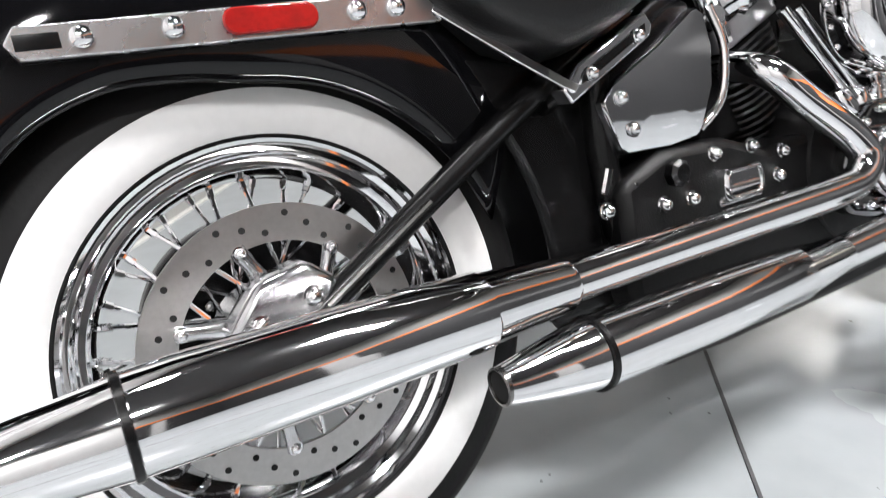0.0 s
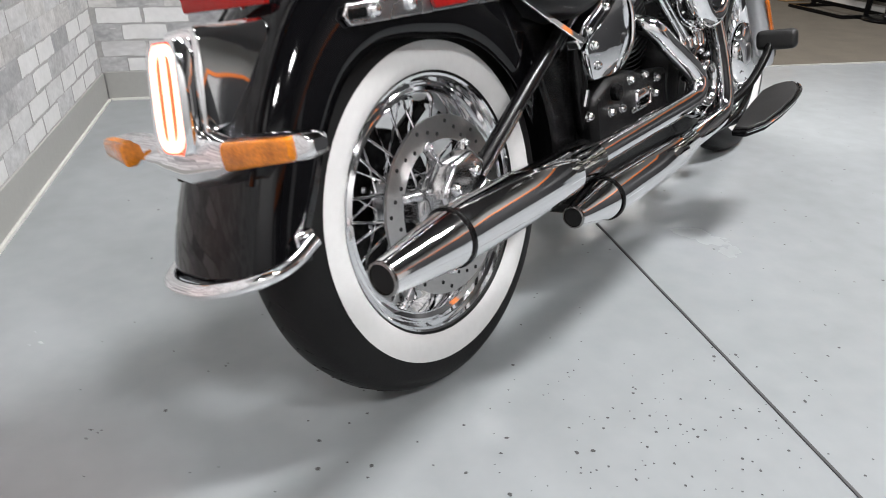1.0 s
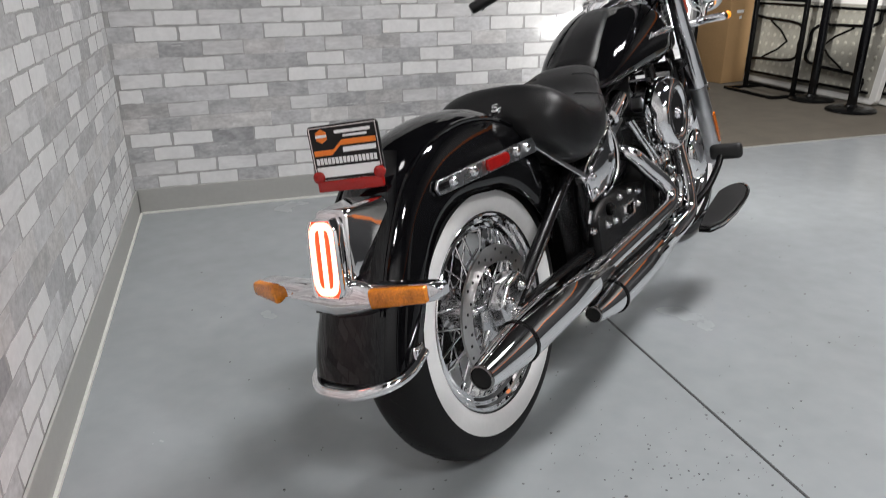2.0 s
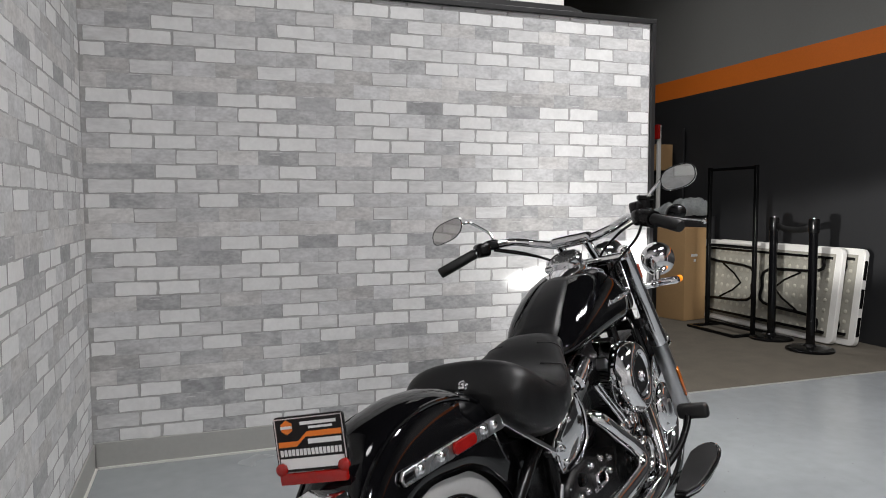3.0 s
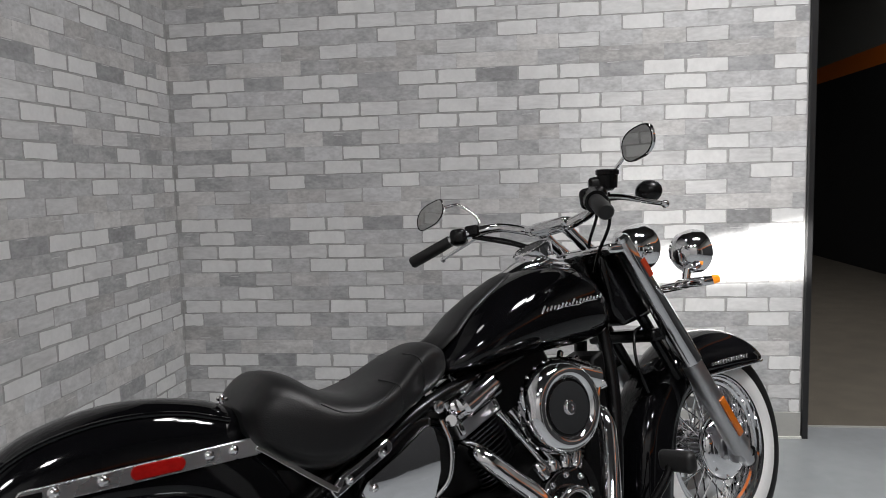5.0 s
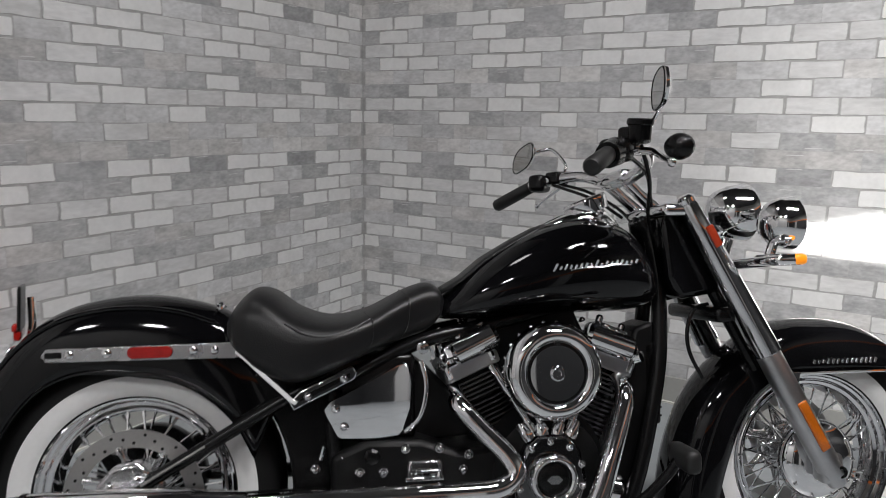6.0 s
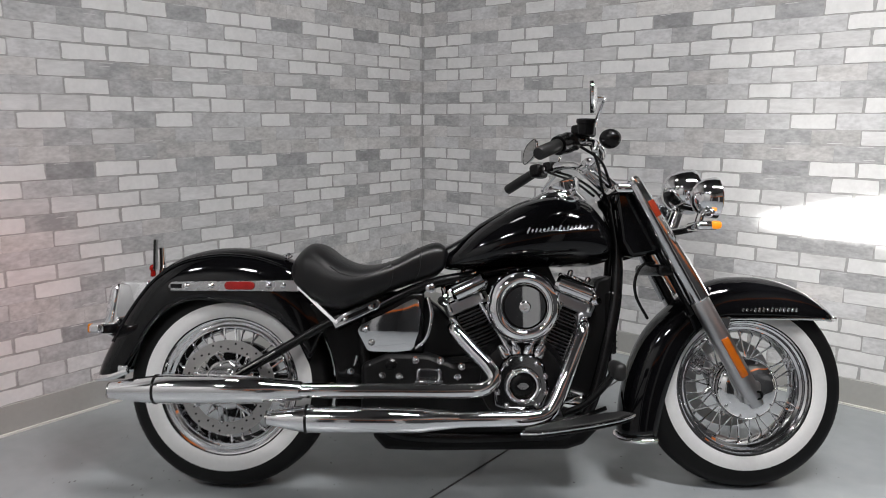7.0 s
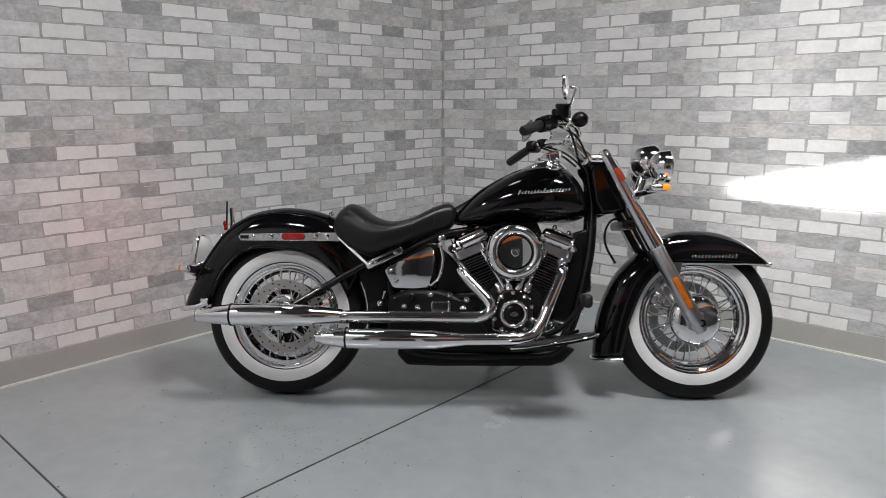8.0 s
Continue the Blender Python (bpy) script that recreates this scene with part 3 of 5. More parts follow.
gear = part("gearbox", prism([(0.42, 0.25), (0.42, 0.4), (0.5, 0.432), (0.62, 0.428), (0.7, 0.4), (0.83, 0.41), (0.86, 0.3), (0.84, 0.22), (0.45, 0.22)], -0.135, 0.14), WRINKLE, bike, "black gearbox housing", bevel=0.014)
for q in ((0.584, 0.412), (0.659, 0.41), (0.724, 0.392), (0.711, 0.36), (0.535, 0.362), (0.484, 0.365), (0.389, 0.377)):
    bolt((q[0], -0.135, q[1]), 0.0085, gear, name="gearbox_bolt", depth=0.012)
lid = part("clutch_cover", rings(bmesh.new(), [[V(0.625 + 0.039 * w * x, y, 0.367 + 0.021 * w * z) for x, z in ((-1, -0.6), (-0.85, -1), (0.85, -1), (1, -0.6), (1, 0.6), (0.85, 1), (-0.85, 1), (-1, 0.6))] for y, w in ((-0.13, 1.0), (-0.148, 1.0), (-0.153, 0.9), (-0.153, 0.8), (-0.15, 0.76))]), CHROME, gear, "chrome release cover with a raised rim", bevel=0.002)
part("cover_flange", loft_box((0.625, -0.136, 0.345), (0.086, 0.014, 0.01), 0.003), CHROME_SOFT, lid, "polished flange")
part("filler_plug", turned([(0.018, 0), (0.018, 0.012), (0.012, 0.016), (0.001, 0.017)], axis_y(0.51, -0.135, 0.4), 8), BLACK_METAL, gear, "black filler plug", angle=20)
for q in ((0.44, 0.37), (0.40, 0.395)):
    part("shock_adjuster", bar([(q[0], -0.125, q[1]), (q[0] + 0.008, -0.13, q[1] + 0.03)], 0.0055, 8), CHROME, gear, "small chrome link")

CAM_CHROME = material("dark_chrome_cover", (0.2, 0.2, 0.205), 0.08, 1.0, 0.1, 8, 80, rough_var=0.4)
crank = part("crankcase", turned([(0.10, -0.125), (0.135, -0.12), (0.145, -0.08), (0.148, 0.0), (0.145, 0.1), (0.125, 0.14), (0.09, 0.15)], axis_y(0.905, 0, 0.345), 40), WRINKLE, bike, "black engine crankcase", angle=35)
part("cam_cover", prism([(0.82, 0.28), (0.815, 0.35), (0.845, 0.41), (0.875, 0.435), (0.94, 0.435), (0.97, 0.4), (0.985, 0.33), (0.965, 0.275), (0.9, 0.255)], -0.14, -0.178), CAM_CHROME, crank, "dark chrome cam cover", bevel=0.01)
part("timer_ring", turned([(0.036, 0.012), (0.0375, 0.019), (0.041, 0.0245), (0.0455, 0.026), (0.05, 0.0245), (0.0535, 0.019), (0.055, 0.011), (0.055, 0.0), (0.036, 0.0)], axis_y(0.903, -0.176, 0.343), 48, True), CHROME, crank, "chrome cover ring")
part("timer_cover", turned([(0.037, 0.014), (0.028, 0.019), (0.012, 0.02), (0.001, 0.02)], axis_y(0.903, -0.176, 0.343), 40), BLACK_METAL, crank, "black cover with a small silver badge")
part("timer_badge", prism([(0.885, 0.343), (0.895, 0.352), (0.911, 0.352), (0.921, 0.343), (0.911, 0.334), (0.895, 0.334)], -0.1955, -0.1975), CHROME_SOFT, crank, "plain silver badge")
for k in range(10):
    a = 2 * math.pi * (k + 0.5) / 10
    bolt((0.9 + 0.074 * math.cos(a), -0.178, 0.346 + 0.076 * math.sin(a)), 0.0065, crank, name="cover_bolt")
for k in range(4):
    x0, lean = 0.858 + 0.031 * k, (k - 1.5) * 0.35
    part("tappet_block", bar([(x0, -0.155, 0.425), (x0 + 0.008 * lean, -0.155, 0.432), (x0 + 0.03 * lean, -0.15, 0.452), (x0 + 0.034 * lean, -0.149, 0.458)], [0.0155, 0.0165, 0.0135, 0.01], 16), CHROME, crank, "chrome tappet block")
part("oil_filter", turned([(0.036, 0), (0.038, 0.01), (0.038, 0.075), (0.03, 0.084), (0.002, 0.085)], along((1.03, -0.04, 0.28), (1.14, -0.07, 0.26))[0], 28), CHROME, bike, "chrome oil filter")


def cylinder(name, base, top, reach, label):
    b, t = V(base[0], 0, base[1]), V(top[0], 0, top[1])
    m, ln = along(b, t)
    u = (t - b).normalized()
    fwd = V(0, 1, 0).cross(u).normalized()
    rot = Matrix(((fwd.x, 0, u.x, 0), (0, 1, 0, 0), (fwd.z, 0, u.z, 0), (0, 0, 0, 1)))

    def put(c, s, r=0.0):
        bm = box((0, 0, 0), s)
        if r:
            bmesh.ops.bevel(bm, geom=[e for e in bm.edges if abs((e.verts[0].co - e.verts[1].co).normalized().z) > 0.9], offset=r, segments=4, profile=0.5, affect="EDGES")
        bmesh.ops.transform(bm, matrix=Matrix.Translation(b) @ rot @ Matrix.Translation(c), verts=bm.verts[:])
        return bm

    core = part(name, put((0, 0, 0.06), (0.1, 0.13, 0.15), 0.04), BLACK_METAL, bike, label)
    for k in range(12):
        z = 0.0 + 0.0112 * k
        part("cooling_fin", put((0, 0, z), (0.13 + 0.0006 * k, 0.168, 0.0042), 0.045), FIN, core)
    for k in range(5):
        z = 0.14 + 0.0105 * k
        part("head_fin", put((0, 0, z), (0.128, 0.176, 0.0042), 0.03), FIN, core)
    part("cylinder_head", put((0, 0, 0.165), (0.11, 0.15, 0.07), 0.03), BLACK_METAL, core)
    part("rocker_base", put((0, 0, 0.213), (0.142, 0.19, 0.038), 0.02), SATIN, core, "satin lower rocker box", bevel=0.004)
    part("rocker_gasket", put((0, 0, 0.2325), (0.146, 0.194, 0.003), 0.02), BLACK_METAL, core, "black gasket")
    rim_pts = [(math.copysign(abs(math.cos(a)) ** 0.5, math.cos(a)), math.copysign(abs(math.sin(a)) ** 0.5, math.sin(a))) for a in (2 * math.pi * (k + 0.5) / 32 for k in range(32))]
    dome = [[Matrix.Translation(b) @ rot @ V(hx * x, hy * y, z) for x, y in rim_pts] for z, hx, hy in ((0.233, 0.066, 0.09), (0.236, 0.069, 0.093), (0.246, 0.069, 0.093), (0.249, 0.065, 0.089), (0.27, 0.062, 0.085), (0.285, 0.052, 0.074), (0.295, 0.038, 0.056), (0.3, 0.02, 0.03))]
    part("rocker_cover", rings(bmesh.new(), dome), CHROME, core, "domed chrome rocker cover", angle=30)
    at = lambda x, y, z: b + rot.to_3x3() @ V(x, y, z)
    v0, v1 = reach
    part("rocker_barrel", bar([at(v0, -0.086, 0.252), at(v0 + 0.004, -0.087, 0.252), at(v1 - 0.006, -0.087, 0.255), at(v1, -0.086, 0.255)], [0.024, 0.031, 0.033, 0.026], 28), CHROME, core, "chrome rocker end", angle=30)
    part("rocker_flange", put(((v0 + v1) / 2 + 0.01, -0.05, 0.29), (0.07, 0.06, 0.008), 0.014), CHROME, core, "flat chrome lifter cover", bevel=0.002)
    part("spark_plug_boss", bar([at(-0.062 if v0 > -0.05 else 0.062, -0.088, 0.245), at(-0.07 if v0 > -0.05 else 0.07, -0.1, 0.252)], [0.017, 0.013], 16), CHROME, core, "rounded chrome boss")
    for dx in (-0.054, 0.054):
        for dy in (-0.09, 0.09):
            part("head_bolt", bar([at(dx, dy, 0.205), at(dx, dy, 0.262), at(dx, dy, 0.266)], [0.0085, 0.0085, 0.005], 8), CHROME, core)
    for dx, dy, z in ((-0.048, -0.066, 0.278), (0.048, -0.066, 0.278), (0.0, -0.078, 0.282), (-0.03, -0.02, 0.302), (0.03, -0.02, 0.302), (-0.045, 0.05, 0.285), (0.045, 0.05, 0.285)):
        part("rocker_bolt", bar([at(dx, dy, z - 0.02), at(dx, dy, z + 0.006), at(dx, dy, z + 0.011)], [0.0095, 0.0095, 0.005], 10), CHROME, core)
    return core


FACE_CHROME = material("dark_chrome_plate", (0.6, 0.6, 0.61), 0.03, 1.0, 0.04, 6, 80, rough_var=0.3)
FIN = material("dark_cooling_fins", (0.1, 0.1, 0.103), 0.36, 1.0, 0.3, 20, 120)
cylinder("rear_cylinder", (0.822, 0.385), (0.717, 0.637), (-0.025, 0.08), "black finned rear engine cylinder")
cylinder("front_cylinder", (0.988, 0.385), (1.093, 0.637), (-0.07, 0.045), "black finned front engine cylinder")
for (a, b) in (((0.868, -0.155, 0.44), (0.782, -0.115, 0.585)), ((0.895, -0.155, 0.44), (0.815, -0.115, 0.585)), ((0.925, -0.155, 0.44), (1.0, -0.115, 0.585)), ((0.95, -0.155, 0.44), (1.03, -0.115, 0.585))):
    a, b = V(*a), V(*b)
    part("pushrod_tube", bar([a, a.lerp(b, 0.1), a.lerp(b, 0.12), a.lerp(b, 0.55), a.lerp(b, 0.57), b], [0.0105, 0.0105, 0.0075, 0.0075, 0.0095, 0.0095], 14), CHROME, bike, "chrome pushrod tube")

AC = V(0.906, -0.1, 0.577)
am = axis_y(AC.x, AC.y, AC.z)
cleaner = part("air_cleaner", turned([(0.06, 0.048), (0.092, 0.05), (0.101, 0.056), (0.1065, 0.068), (0.1085, 0.084), (0.1065, 0.101), (0.101, 0.115), (0.092, 0.124), (0.081, 0.127), (0.072, 0.1235), (0.0675, 0.117), (0.05, 0.117), (0.04, 0.06)], am, 72, True), CHROME, bike, "round chrome air cleaner", angle=50)
part("cleaner_recess", turned([(0.0685, 0.1165), (0.06, 0.1185), (0.001, 0.1186)], am, 64), BLACK_METAL, cleaner, "black ring round the face plate")
part("cleaner_face", turned([(0.0605, 0.1165), (0.0595, 0.1205), (0.04, 0.1212), (0.001, 0.1213)], am, 64), FACE_CHROME, cleaner, "flat chrome face plate")
part("cleaner_bolt", turned([(0.017, 0.12), (0.017, 0.124), (0.013, 0.129), (0.007, 0.129), (0.006, 0.126), (0.001, 0.126)], am, 28), CHROME, cleaner, "chrome centre bolt")
for k in range(22):
    a = 2 * math.pi * k / 22
    part("cleaner_dimple", ball(am @ V(0.1065 * math.cos(a), 0.1065 * math.sin(a), 0.07), (0.0045, 0.0045, 0.0045), None, 8), CHROME, cleaner)


def lettering(name, text, size, m, mat, parent, label):
    cu = bpy.data.curves.new(name, "FONT")
    cu.body, cu.size, cu.extrude, cu.align_x, cu.align_y = text, size, 0.0006, "CENTER", "CENTER"
    tmp = bpy.data.objects.new(name, cu)
    me = bpy.data.meshes.new_from_object(tmp)
    bpy.data.objects.remove(tmp)
    me.materials.clear()
    me.materials.append(mat)
    ob = new(name, me)
    if parent is not None:
        ob.parent = parent
    ob.matrix_basis = m
    ob["label"] = label
    return ob


lettering("engine_size_mark", "107", 0.012, pose(0.906, -0.2205, 0.6415, 90, 0, 0), CHROME_SOFT, cleaner, "engine size number 107 in silver")

COVER_EDGE = [(0.406, 0.503), (0.411, 0.488), (0.434, 0.442), (0.443, 0.436), (0.52, 0.433), (0.57, 0.438), (0.579, 0.447), (0.597, 0.5), (0.601, 0.55), (0.594, 0.592), (0.584, 0.599), (0.572, 0.597), (0.5, 0.559), (0.418, 0.519)]


def cover_y(x, z):
    """Outer face of the side cover: a sheet bowed from top to bottom and a little along its length."""
    return -0.142 + (z - 0.542) ** 2 / 0.82 + (x - 0.5) ** 2 / 2.4


loops = [[V(x, cover_y(x, z) + 0.014, z) for x, z in COVER_EDGE]]
for f in (1.0, 0.97, 0.9, 0.75, 0.55, 0.3, 0.1):
    ring = [(0.51 + (x - 0.51) * f, 0.51 + (z - 0.51) * f) for x, z in COVER_EDGE]
    loops.append([V(x, cover_y(x, z) + (0.004 if f == 1.0 else 0.0), z) for x, z in ring])
cover = part("oil_tank_cover", rings(bmesh.new(), loops), CHROME, bike, "bowed chrome side cover with screws", angle=35)
part("engine_core", prism([(0.76, 0.4), (0.74, 0.56), (0.75, 0.66), (0.775, 0.705), (1.0, 0.705), (1.03, 0.64), (1.07, 0.56), (1.05, 0.4)], -0.05, 0.075), WRINKLE, bike, "black engine parts between the cylinders", bevel=0.01)
part("electrics_panel", prism([(0.56, 0.4), (0.57, 0.57), (0.61, 0.6), (0.65, 0.57), (0.8, 0.42)], -0.06, 0.09), WRINKLE, bike, "black electrics panel under the saddle nose", bevel=0.01)
part("regulator", prism([(1.05, 0.3), (1.12, 0.54), (1.15, 0.655), (1.2, 0.67), (1.2, 0.4), (1.14, 0.24)], -0.06, 0.06), WRINKLE, bike, "black regulator and cooler block", bevel=0.01)
for q in ((0.433, 0.505), (0.451, 0.465)):
    bolt((q[0], cover_y(*q), q[1]), 0.008, cover, name="cover_screw")
part("battery_box", loft_box((0.51, 0, 0.52), (0.2, 0.21, 0.19), 0.012), BLACK_METAL, bike, "black oil tank and battery box")
part("side_trim_tube", bar([(0.622, -0.12, 0.6), (0.632, -0.13, 0.545), (0.618, -0.13, 0.48), (0.585, -0.118, 0.445)], 0.006, 12, 5), CHROME, bike, "chrome bent tube")
part("rear_inner_guard", prism([(0.33, 0.24)] + [(0.337 * math.cos(radians(a)), AXLE_Z + 0.337 * math.sin(radians(a))) for a in range(-6, 55, 6)] + [(0.42, 0.56), (0.43, 0.24)], -0.09, 0.09), BLACK_METAL, bike, "black inner guard ahead of the rear wheel", bevel=0.01)
part("ignition_knob", turned([(0.014, 0), (0.014, 0.012), (0.009, 0.015), (0.001, 0.015)], axis_y(0.628, -0.1, 0.628), 20), CHROME_SOFT, bike, "round metal lock")
part("intake", bar([(0.86, -0.02, 0.56), (0.95, -0.02, 0.56)], 0.035, 16), BLACK_METAL, bike, "black intake manifold")
part("horn_cover", loft_box((0.9, 0.1, 0.6), (0.11, 0.05, 0.13), 0.02), CHROME, bike, "chrome horn cover")
part("primary_cover", prism([(0.46, 0.3), (0.5, 0.4), (0.62, 0.42), (0.8, 0.4), (0.95, 0.43), (1.04, 0.38), (1.05, 0.3), (0.98, 0.23), (0.8, 0.24), (0.55, 0.22)], 0.14, 0.2), CHROME, bike, "chrome primary drive cover", bevel=0.02)

# footboards, pedals, side stand
for s in (-1, 1):
    y0, y1 = s * 0.2, s * 0.335
    out = [(0.892, s * 0.25), (0.886, s * 0.285), (0.925, s * 0.317), (1.0, s * 0.337), (1.087, s * 0.349), (1.15, s * 0.345), (1.188, s * 0.327), (1.2, s * 0.303), (1.182, s * 0.275), (1.14, s * 0.253), (1.043, s * 0.247), (0.96, s * 0.247)]
    zed = lambda x: 0.222 + (x - 0.865) * 0.19
    bd = part("footboard", rings(bmesh.new(), [[V(x, y, zed(x) + dz) for x, y in out] for dz in (-0.014, 0.0)]), BLACK_METAL, bike, "black footboard with a bright rim", bevel=0.003)
    part("footboard_rim", bar([(x, y * 1.003, zed(x) - 0.002) for x, y in out[1:9]], 0.003, 8, 3), CHROME, bd, "thin chrome rim")
    cx, cy = 1.04, s * 0.295
    part("footboard_pad", rings(bmesh.new(), [[V(cx + (x - cx) * 0.93, cy + (y - cy) * 0.9, zed(cx + (x - cx) * 0.93) + dz) for x, y in out] for dz in (0.0005, 0.006)]), SOFT_RUBBER, bd, "black rubber pad", bevel=0.002)
    part("board_bracket", bar([(0.95, s * 0.1, 0.2), (0.98, s * 0.2, 0.222), (1.06, s * 0.27, 0.247)], 0.012, 10, 3), BLACK_METAL, bike, "black footboard bracket")
    part("lower_rail_trim", bar([(0.84, s * 0.2, 0.225), (0.95, s * 0.225, 0.235), (1.06, s * 0.23, 0.258), (1.14, s * 0.225, 0.285)], 0.0065, 10, 4), BLACK_METAL, bike, "black footboard rail")
part("brake_pedal", bar([(1.02, -0.2, 0.262), (1.08, -0.235, 0.3), (1.13, -0.262, 0.36), (1.155, -0.27, 0.4)], 0.011, 10, 4), BLACK_METAL, bike, "black brake pedal arm")
part("brake_pedal_pad", loft_box((1.158, -0.285, 0.402), (0.034, 0.1, 0.05), 0.014), SOFT_RUBBER, bike, "black rubber pedal pad")
part("side_stand", bar([(0.78, 0.13, 0.19), (0.8, 0.2, 0.12), (0.84, 0.33, 0.088)], 0.012, 10, 3), CHROME_SOFT, bike, "folded-out side stand")
part("side_stand_foot", loft_box((0.845, 0.345, 0.085), (0.07, 0.04, 0.012), 0.004), CHROME_SOFT, bike)

# tank fittings
console = part("tank_console", rings(bmesh.new(), [[V(x, w * math.cos(math.pi * k / 12), z + h * math.sin(math.pi * k / 12)) for k in range(13)] for x, w, z, h in
              ((0.90, 0.004, 0.889, 0.004), (0.93, 0.03, 0.895, 0.012), (0.98, 0.055, 0.91, 0.02), (1.04, 0.064, 0.918, 0.036), (1.09, 0.06, 0.912, 0.04), (1.125, 0.04, 0.9, 0.02), (1.14, 0.01, 0.893, 0.004))]), CHROME, bike, "chrome tank console")
gm = Matrix.Translation((1.055, 0, 0.957)) @ Matrix.Rotation(radians(-22), 4, "Y")
part("speedometer", turned([(0.05, -0.02), (0.056, 0.0), (0.056, 0.012), (0.052, 0.016), (0.048, 0.013), (0.001, 0.013)], gm, 48), CHROME, console, "round speedometer in a chrome bezel")
part("speedometer_dial", turned([(0.0475, 0.0132), (0.0475, 0.0142), (0.001, 0.0143)], gm, 40), BLACK_METAL, console, "dark dial face")
for k in range(17):
    a = radians(-130 + 260 * k / 16)
    part("dial_tick", box((0, 0, 0), (0.007, 0.0014, 0.0006), gm @ Matrix.Rotation(a, 4, "Z") @ Matrix.Translation((-0.04, 0, 0.0148))), PAPER, console, smooth=False)
strap = part("tank_strap", rings(bmesh.new(), [[V(x, y * w, z - 0.008 * y * y + 0.005) for y in (-1, -0.6, -0.2, 0.2, 0.6, 1)] for x, w, z in ((0.675, 0.075, 0.752), (0.73, 0.07, 0.783), (0.785, 0.064, 0.828), (0.85, 0.058, 0.866), (0.912, 0.048, 0.897), (0.95, 0.035, 0.91))], closed=False, caps=False), LEATHER, bike, "black leather tank strap", solid=0.004)
for s in (-1, 1):
    part("fuel_cap", turned([(0.028, -0.012), (0.029, 0.002), (0.024, 0.006), (0.01, 0.008), (0.001, 0.008)], Matrix.Translation((1.062, s * 0.09, 0.908)) @ Matrix.Rotation(radians(-s * 22), 4, "X") @ Matrix.Rotation(radians(2), 4, "Y"), 32), CHROME, bike, "low chrome fuel cap")
# plain silver shapes where the maker's script stands
BADGE = material("bright_silver_badge", (0.8, 0.8, 0.81), 0.22, 1.0, 0.05, 20, 100)
rng = random.Random(11)
for s in (-1, 1):
    for k in range(17):
        x = 0.925 + 0.0118 * k
        hgt = 0.021 if k in (0, 8) else rng.choice((0.008, 0.011, 0.014))
        part("tank_emblem", box((x, s * (0.1595 + 0.006 * math.sin((x - 0.9) * 8)), 0.8 + 0.0009 * k + hgt * 0.2), (0.0052, 0.004, hgt), pose(0, 0, 0, s * -18, 24, 0)), BADGE, tank, "plain silver emblem shape", bevel=0.001)
    part("emblem_swash", bar([(x, s * (0.1605 + 0.006 * math.sin((x - 0.9) * 8)), 0.797 + 0.075 * (x - 0.92) + 0.002 * math.sin(x * 90)) for x in (0.96, 0.985, 1.01, 1.035, 1.06, 1.085, 1.1)], [0.0006, 0.0014, 0.0018, 0.0018, 0.0016, 0.0012, 0.0006], 6), BADGE, tank, "plain silver stroke under the emblem")
    for k in range(14):
        part("fender_emblem", box((1.6 + 0.0128 * k, s * 0.0925, 0.562), (0.0062, 0.004, rng.choice((0.008, 0.01, 0.013))), pose(0, 0, 0, 0, 18, 0)), BADGE, front_fender, "plain silver emblem shape", bevel=0.001)

# ---- front end ----
for s in (-1, 1):
    y = s * 0.138
    top, bot = V(1.254, y, 0.95), V(1.605, y, 0.302)
    d = (bot - top).normalized()
    leg = part("fork_leg", bar([top + d * 0.40, top + d * 0.41, top + d * 0.6, top + d * 0.7, bot, bot + d * 0.03], [0.024, 0.029, 0.03, 0.03, 0.028, 0.02], 24), FORK, bike, "polished grey lower fork leg", angle=30)
    part("fork_cover", bar([top - d * 0.004, top + d * 0.004, top + d * 0.1, top + d * 0.40, top + d * 0.405], [0.019, 0.023, 0.026, 0.034, 0.03], 28), FORK_CHROME, bike, "chrome upper fork cover", angle=30)
    part("fork_cap", turned([(0.022, 0), (0.022, 0.01), (0.014, 0.018), (0.001, 0.019)], along(top - d * 0.002, top - d)[0], 24), CHROME, bike, "chrome fork cap")
    part("fork_reflector", loft_box((0, 0, 0), (0.13, 0.008, 0.024), 0.004), AMBER, leg, "amber fork reflector").matrix_basis = Matrix.Translation(V(1.54, y + s * 0.031, 0.424)) @ Matrix.Rotation(math.atan2(-d.z, d.x), 4, "Y")
    part("cover_reflector", loft_box((0, 0, 0), (0.055, 0.006, 0.02), 0.003), ORANGE_LENS, leg, "orange reflector high on the fork").matrix_basis = Matrix.Translation(V(1.305, y + s * 0.0255, 0.872)) @ Matrix.Rotation(math.atan2(-d.z, d.x), 4, "Y")
    part("axle_clamp", loft_box((1.6, y - s * 0.008, 0.315), (0.055, 0.05, 0.072), 0.012), FORK, leg, "axle clamp")
    part("axle_end", turned([(0.014, 0), (0.014, 0.008), (0.008, 0.008), (0.007, 0.003), (0.001, 0.003)], axis_y(FX - 0.006, s * 0.157, FZ - 0.004) @ (pose(0, 0, 0) if s < 0 else pose(0, 0, 0, 180, 0, 0)), 20), BLACK_METAL, leg, "axle end")
    part("inner_fork_tube", bar([V(1.26, s * 0.075, 0.9), V(1.45, s * 0.08, 0.55)], 0.016, 12), BLACK_METAL, bike, "black inner tube")
part("nacelle", prism([(1.2, 0.93), (1.225, 0.95), (1.305, 0.945), (1.385, 0.765), (1.37, 0.74), (1.25, 0.722), (1.218, 0.775)], -0.1, 0.1), PAINT, bike, "black fork shroud", bevel=0.02)
